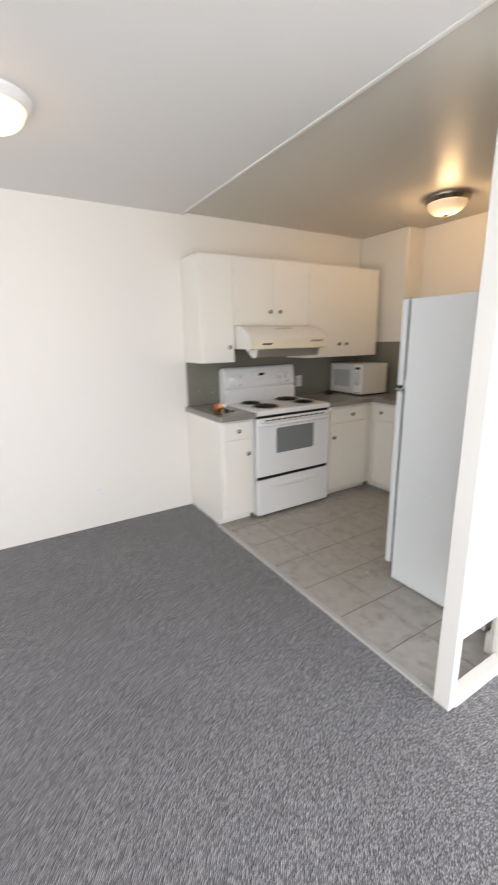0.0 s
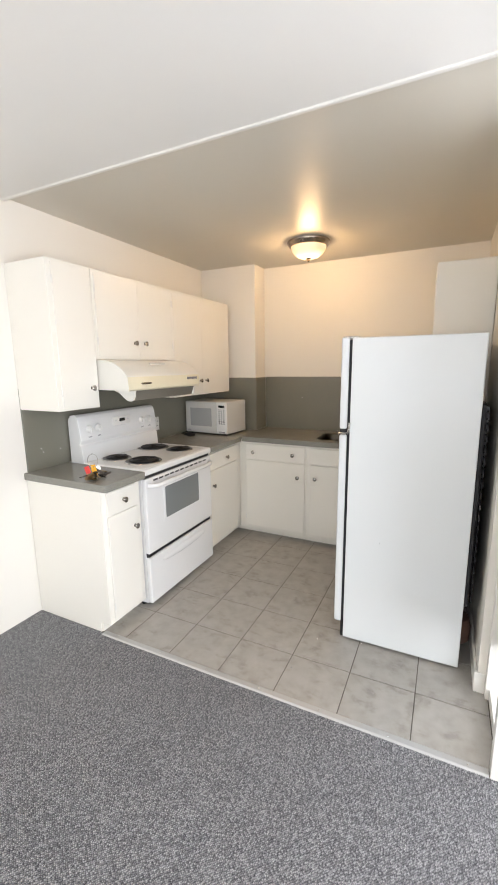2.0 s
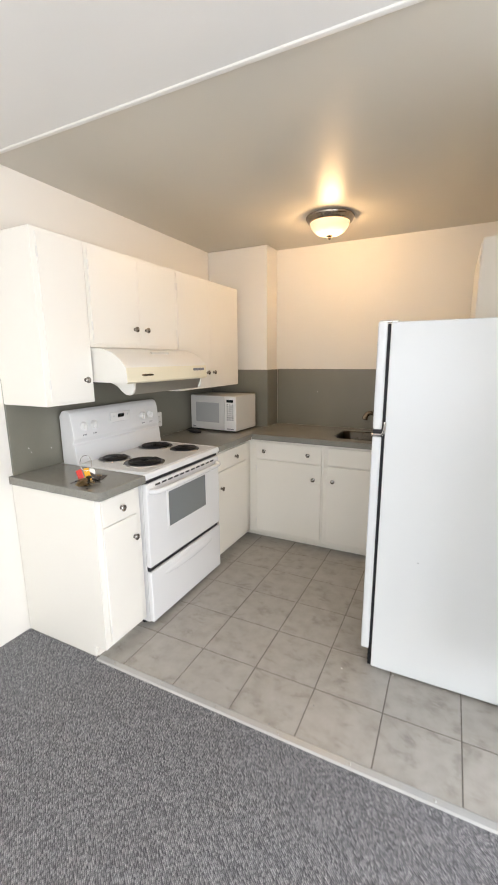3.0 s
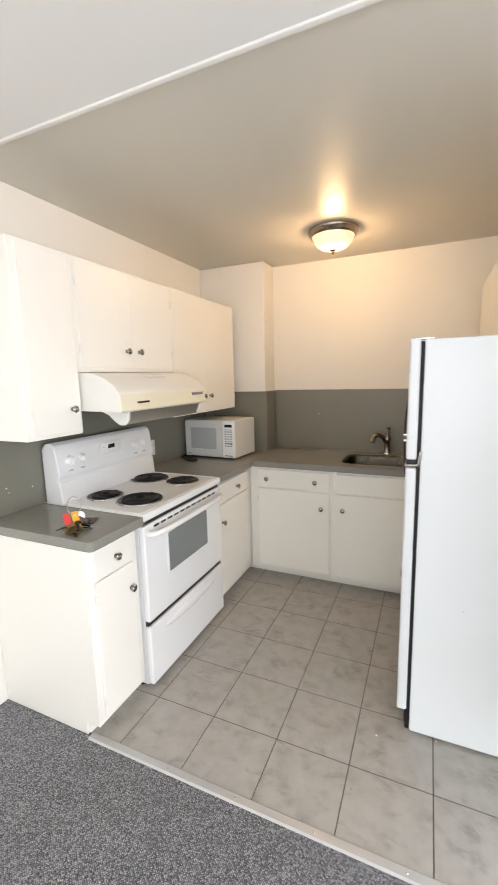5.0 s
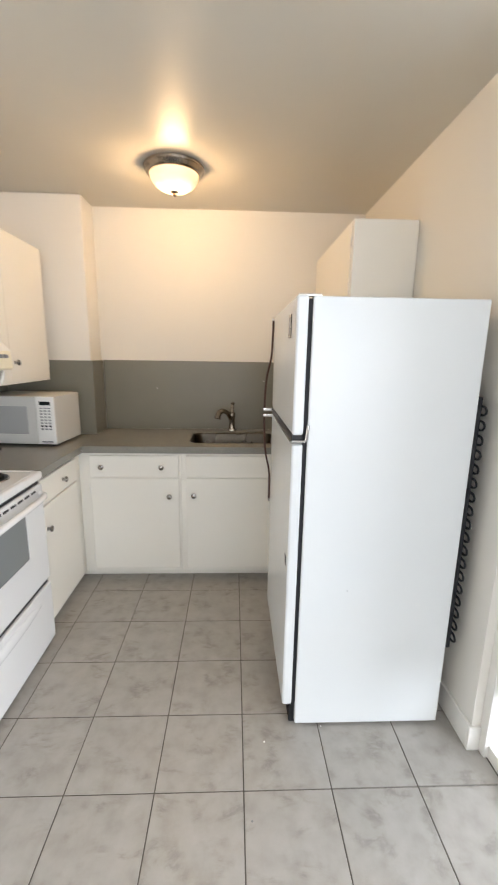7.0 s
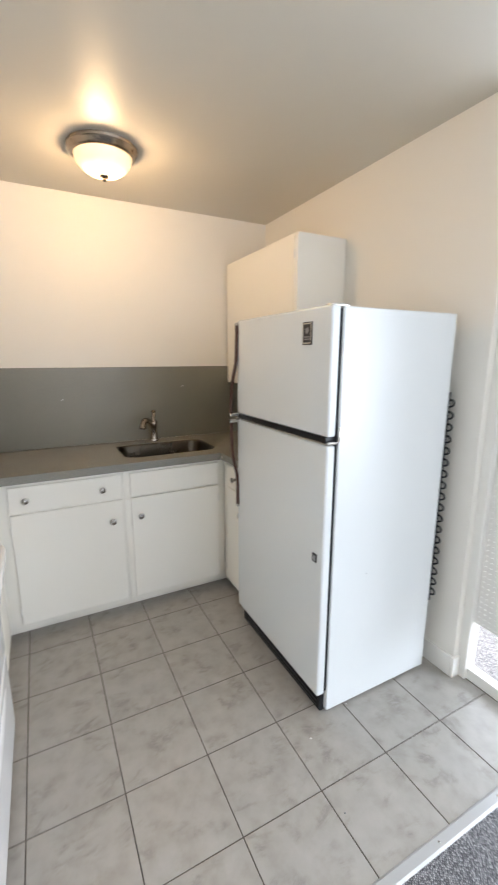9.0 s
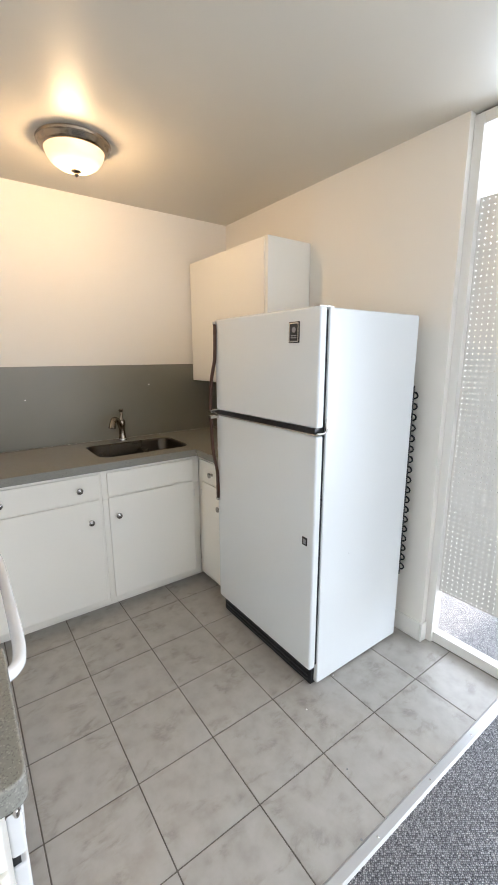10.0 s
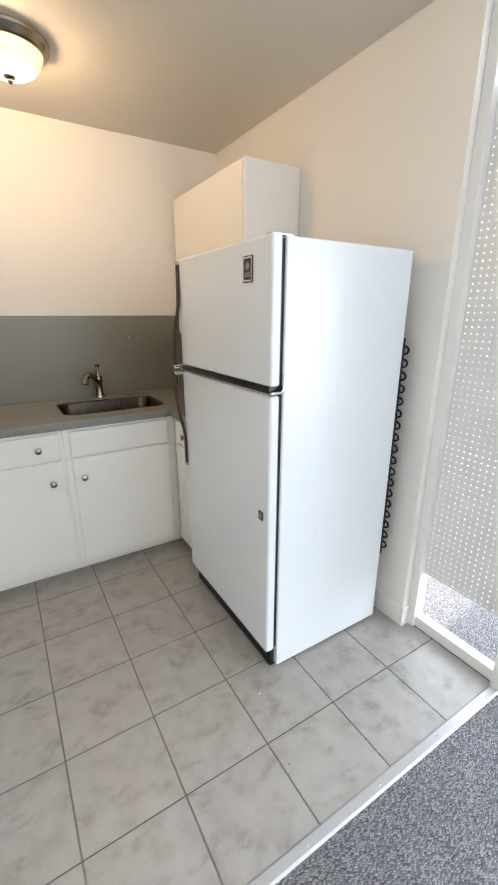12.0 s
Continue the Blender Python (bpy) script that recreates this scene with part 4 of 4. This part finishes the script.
for r in range(8):
    for c in range(3):
        z = MH - 0.074 - r * 0.0185
        y = 0.022 + c * 0.0245
        part("key", mbox(-0.001, 0.003, y, y + 0.017, z, z + (0.006 if r == 0 else 0.0105), 0.001), M_BLACK if r == 6 else M_GREY if r in (0, 7) else M_MWIN, panel)
part("slot", mbox(-0.001, 0.003, 0.02, 0.09, 0.026, 0.034, 0.001), M_GREY, panel)

# ---- ceiling lights ----


def ceiling_light(name, x, y, z, label, rim, dome, r):
    t = thing(name, (x, y, z), label, "ceiling light", "flush ceiling lights")
    m = Matrix.Translation((x, y, z)) @ Matrix.Diagonal((r / 0.165, r / 0.165, 1, 1))
    part("rim", lathe([(0.0, 0.0), (0.160, 0.0), (0.165, -0.006), (0.163, -0.016), (0.157, -0.02), (0.152, -0.034), (0.144, -0.04), (0.134, -0.042), (0.130, -0.036)], m, 48), rim, t)
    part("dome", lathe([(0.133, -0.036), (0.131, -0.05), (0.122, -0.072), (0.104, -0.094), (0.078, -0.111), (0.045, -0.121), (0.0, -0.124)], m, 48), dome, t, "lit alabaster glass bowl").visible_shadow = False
    part("finial", lathe([(0.024, -0.119), (0.022, -0.126), (0.010, -0.131), (0.011, -0.139), (0.006, -0.146), (0.0, -0.150)], m, 20), rim, t)
    return t


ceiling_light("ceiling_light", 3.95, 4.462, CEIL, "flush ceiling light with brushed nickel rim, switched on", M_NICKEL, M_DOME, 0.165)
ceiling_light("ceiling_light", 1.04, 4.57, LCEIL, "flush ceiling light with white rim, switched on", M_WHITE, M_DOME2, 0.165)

# ---- small things ----


def outlet(x, z, y, name):
    t = thing(name, (x, y, z), "white wall socket with cover plate", "socket", "wall sockets")
    p = part("cover_plate", bx(x - 0.035, x + 0.035, y - 0.006, y, z - 0.057, z + 0.057, 0.003), M_WHITE, t)
    for dz in (-0.02, 0.02):
        part("receptacle", bx(x - 0.016, x + 0.016, y - 0.008, y - 0.004, z + dz - 0.014, z + dz + 0.014, 0.003), M_WHITE, p)
        for dx in (-0.006, 0.006):
            part("slot", bx(x + dx - 0.0015, x + dx + 0.0015, y - 0.0086, y - 0.006, z + dz - 0.004, z + dz + 0.006), M_BLACK, p)


outlet(3.545, 1.065, NY - 0.012, "socket")
outlet(1.485, 0.30, NY, "socket")

# keys on the end worktop
KX, KY = 2.378, 5.232
KS = 1.2
keys = thing("key_bunch", (KX, KY, CT), "bunch of keys with red and yellow tags on the worktop", "keys")
ring = [(KX + 0.022 + 0.026 * math.cos(a) + 0.016 * math.sin(a), KY + 0.012 - 0.012 * math.cos(a) + 0.020 * math.sin(a), CT + 0.098 + 0.034 * math.sin(a)) for a in [2 * math.pi * k / 24 for k in range(25)]]
part("ring", tube(ring, 0.0016, 6), M_CHROME, keys)


def laid(b, x, y, z, yaw, tilt=0.0, roll=0.0):
    """Turned, enlarged a little and laid down round the bunch's place."""
    big_one = Matrix.Translation((KX, KY, CT)) @ Matrix.Scale(KS, 4) @ Matrix.Translation((-KX, -KY, -CT))
    bmesh.ops.transform(b, matrix=big_one @ pose(x, y, z, tilt, roll, yaw), verts=b.verts)
    return b


rng = random.Random(4)
for k in range(20):
    b = bmesh.new()
    lathe([(0.0, 0.0), (0.012, 0.0), (0.012, 0.002), (0.0, 0.002)], None, 14, bm=b)
    bx(-0.004, 0.004, -0.045, -0.01, 0.0, 0.002, bm=b)
    for j in range(3):
        bx(0.003, 0.006, -0.042 + j * 0.009, -0.037 + j * 0.009, 0.0, 0.002, bm=b)
    laid(b, KX - 0.03 + rng.uniform(-0.012, 0.06), KY - 0.02 + rng.uniform(-0.02, 0.035), CT + 0.005 + 0.0015 * k, rng.uniform(-110, 60), rng.uniform(2, 16), rng.uniform(-10, 10))
    part("key", b, M_BRASS if k % 3 else M_STEEL, keys)
part("tag", laid(bx(-0.0115, 0.0115, -0.026, 0.026, -0.003, 0.003, 0.003), KX - 0.015, KY + 0.010, CT + 0.036, -38, 58, -14), M_RED, keys, "red plastic key tag")
part("tag", laid(bx(-0.0115, 0.0115, -0.028, 0.028, -0.003, 0.003, 0.003), KX + 0.006, KY - 0.008, CT + 0.038, -30, 62, -4), M_YELLOW, keys, "yellow plastic key tag")
part("fob", laid(lathe([(0.0, -0.005), (0.015, -0.005), (0.017, 0.0), (0.015, 0.005), (0.0, 0.005)], None, 20), KX + 0.030, KY - 0.004, CT + 0.042, -30, 66), M_WHITE, keys, "round white fob")
part("strap", laid(bx(-0.03, 0.03, -0.022, 0.022, 0.0, 0.004, 0.0015), KX + 0.085, KY + 0.01, CT + 0.0005, 20), M_LEATHER, keys, "dark leather strap")
part("key_case", laid(bx(-0.018, 0.018, -0.03, 0.03, -0.006, 0.006, 0.004), KX + 0.035, KY - 0.005, CT + 0.03, 30, 30, 20), M_LEATHER, keys)

# dark plug and lead by the microwave
plug = thing("power_plug", (3.80, 5.52, CT), "black plug lying on the worktop beside the microwave", "plug")
plug_b = bx(-0.055, 0.055, -0.03, 0.03, 0.0, 0.022, 0.01, 3)
bmesh.ops.transform(plug_b, matrix=pose(3.815, 5.535, CT + 0.0005, 0, 0, 65), verts=plug_b.verts)
part("plug_body", plug_b, M_RUBBER, plug)
part("lead", tube(smooth_line([(3.838, 5.585, CT + 0.006), (3.855, 5.630, CT + 0.006), (3.90, 5.675, CT + 0.006), (4.05, 5.685, CT + 0.006)]), 0.004, 8), M_RUBBER, plug)

# paint specks and chips left behind
for x, y, z, r, flat, mat, host in ((2.782, 3.998, 0.0, 0.0045, 2, M_WHITE, "floor"), (2.505, 4.057, 0.0, 0.004, 2, M_GREY, "floor"), (2.847, 3.76, 0.0, 0.0035, 2, M_WHITE, "floor"),
                                    (2.415, 5.697, 1.055, 0.004, 1, M_WHITE, "backsplash_north"), (2.428, 5.697, 1.03, 0.003, 1, M_WHITE, "backsplash_north"), (2.555, 5.697, 1.03, 0.004, 1, M_WHITE, "backsplash_north"),
                                    (4.587, 3.899, 1.299, 0.004, 0, M_WHITE, "backsplash_east"), (4.587, 4.712, 1.236, 0.004, 0, M_WHITE, "backsplash_east"), (2.326, 4.198, 0.004, 0.0045, 2, M_GREY, "threshold_strip")):
    turn = {2: pose(x, y, z), 1: pose(x, y, z, 90), 0: pose(x, y, z, 0, -90)}[flat]
    part("paint_speck", lathe([(r, 0.0), (r * 0.8, 0.0012), (0.0, 0.0016)], turn, 7), mat, bpy.data.objects[host])
part("paint_chip", lathe([(0.0032, 0.0), (0.002, 0.0008), (0.0, 0.001)], pose(RX0 + 0.0004, 3.69, 0.617, 0, -90), 8), M_GREY, fridge)

# floor tiles
tile_mesh = {}


def tile(x0, x1, y0, y1):
    w, d = round(x1 - x0, 4), round(y1 - y0, 4)
    if (w, d) not in tile_mesh:
        tile_mesh[w, d] = to_mesh("tile", bx(0, w, 0, d, -0.008, 0.0, 0.0012, 1), M_TILE, False)
    ob = new("tile", tile_mesh[w, d])
    ob.parent = floor
    ob.location = (x0, y0, 0.0)


G = 0.0022
for i in range(8):
    for j in range(-4, 6):
        x0, x1 = TX + i * TP + G, TX + (i + 1) * TP - G
        y0, y1 = TY + j * TP + G, TY + (j + 1) * TP - G
        x0, x1, y0, y1 = max(x0, 2.316), min(x1, EX - 0.002), max(y0, 3.152 if i < 2 else SY + 0.002), min(y1, NY - 0.002)
        if x1 - x0 > 0.02 and y1 - y0 > 0.02:
            tile(x0, x1, y0, y1)
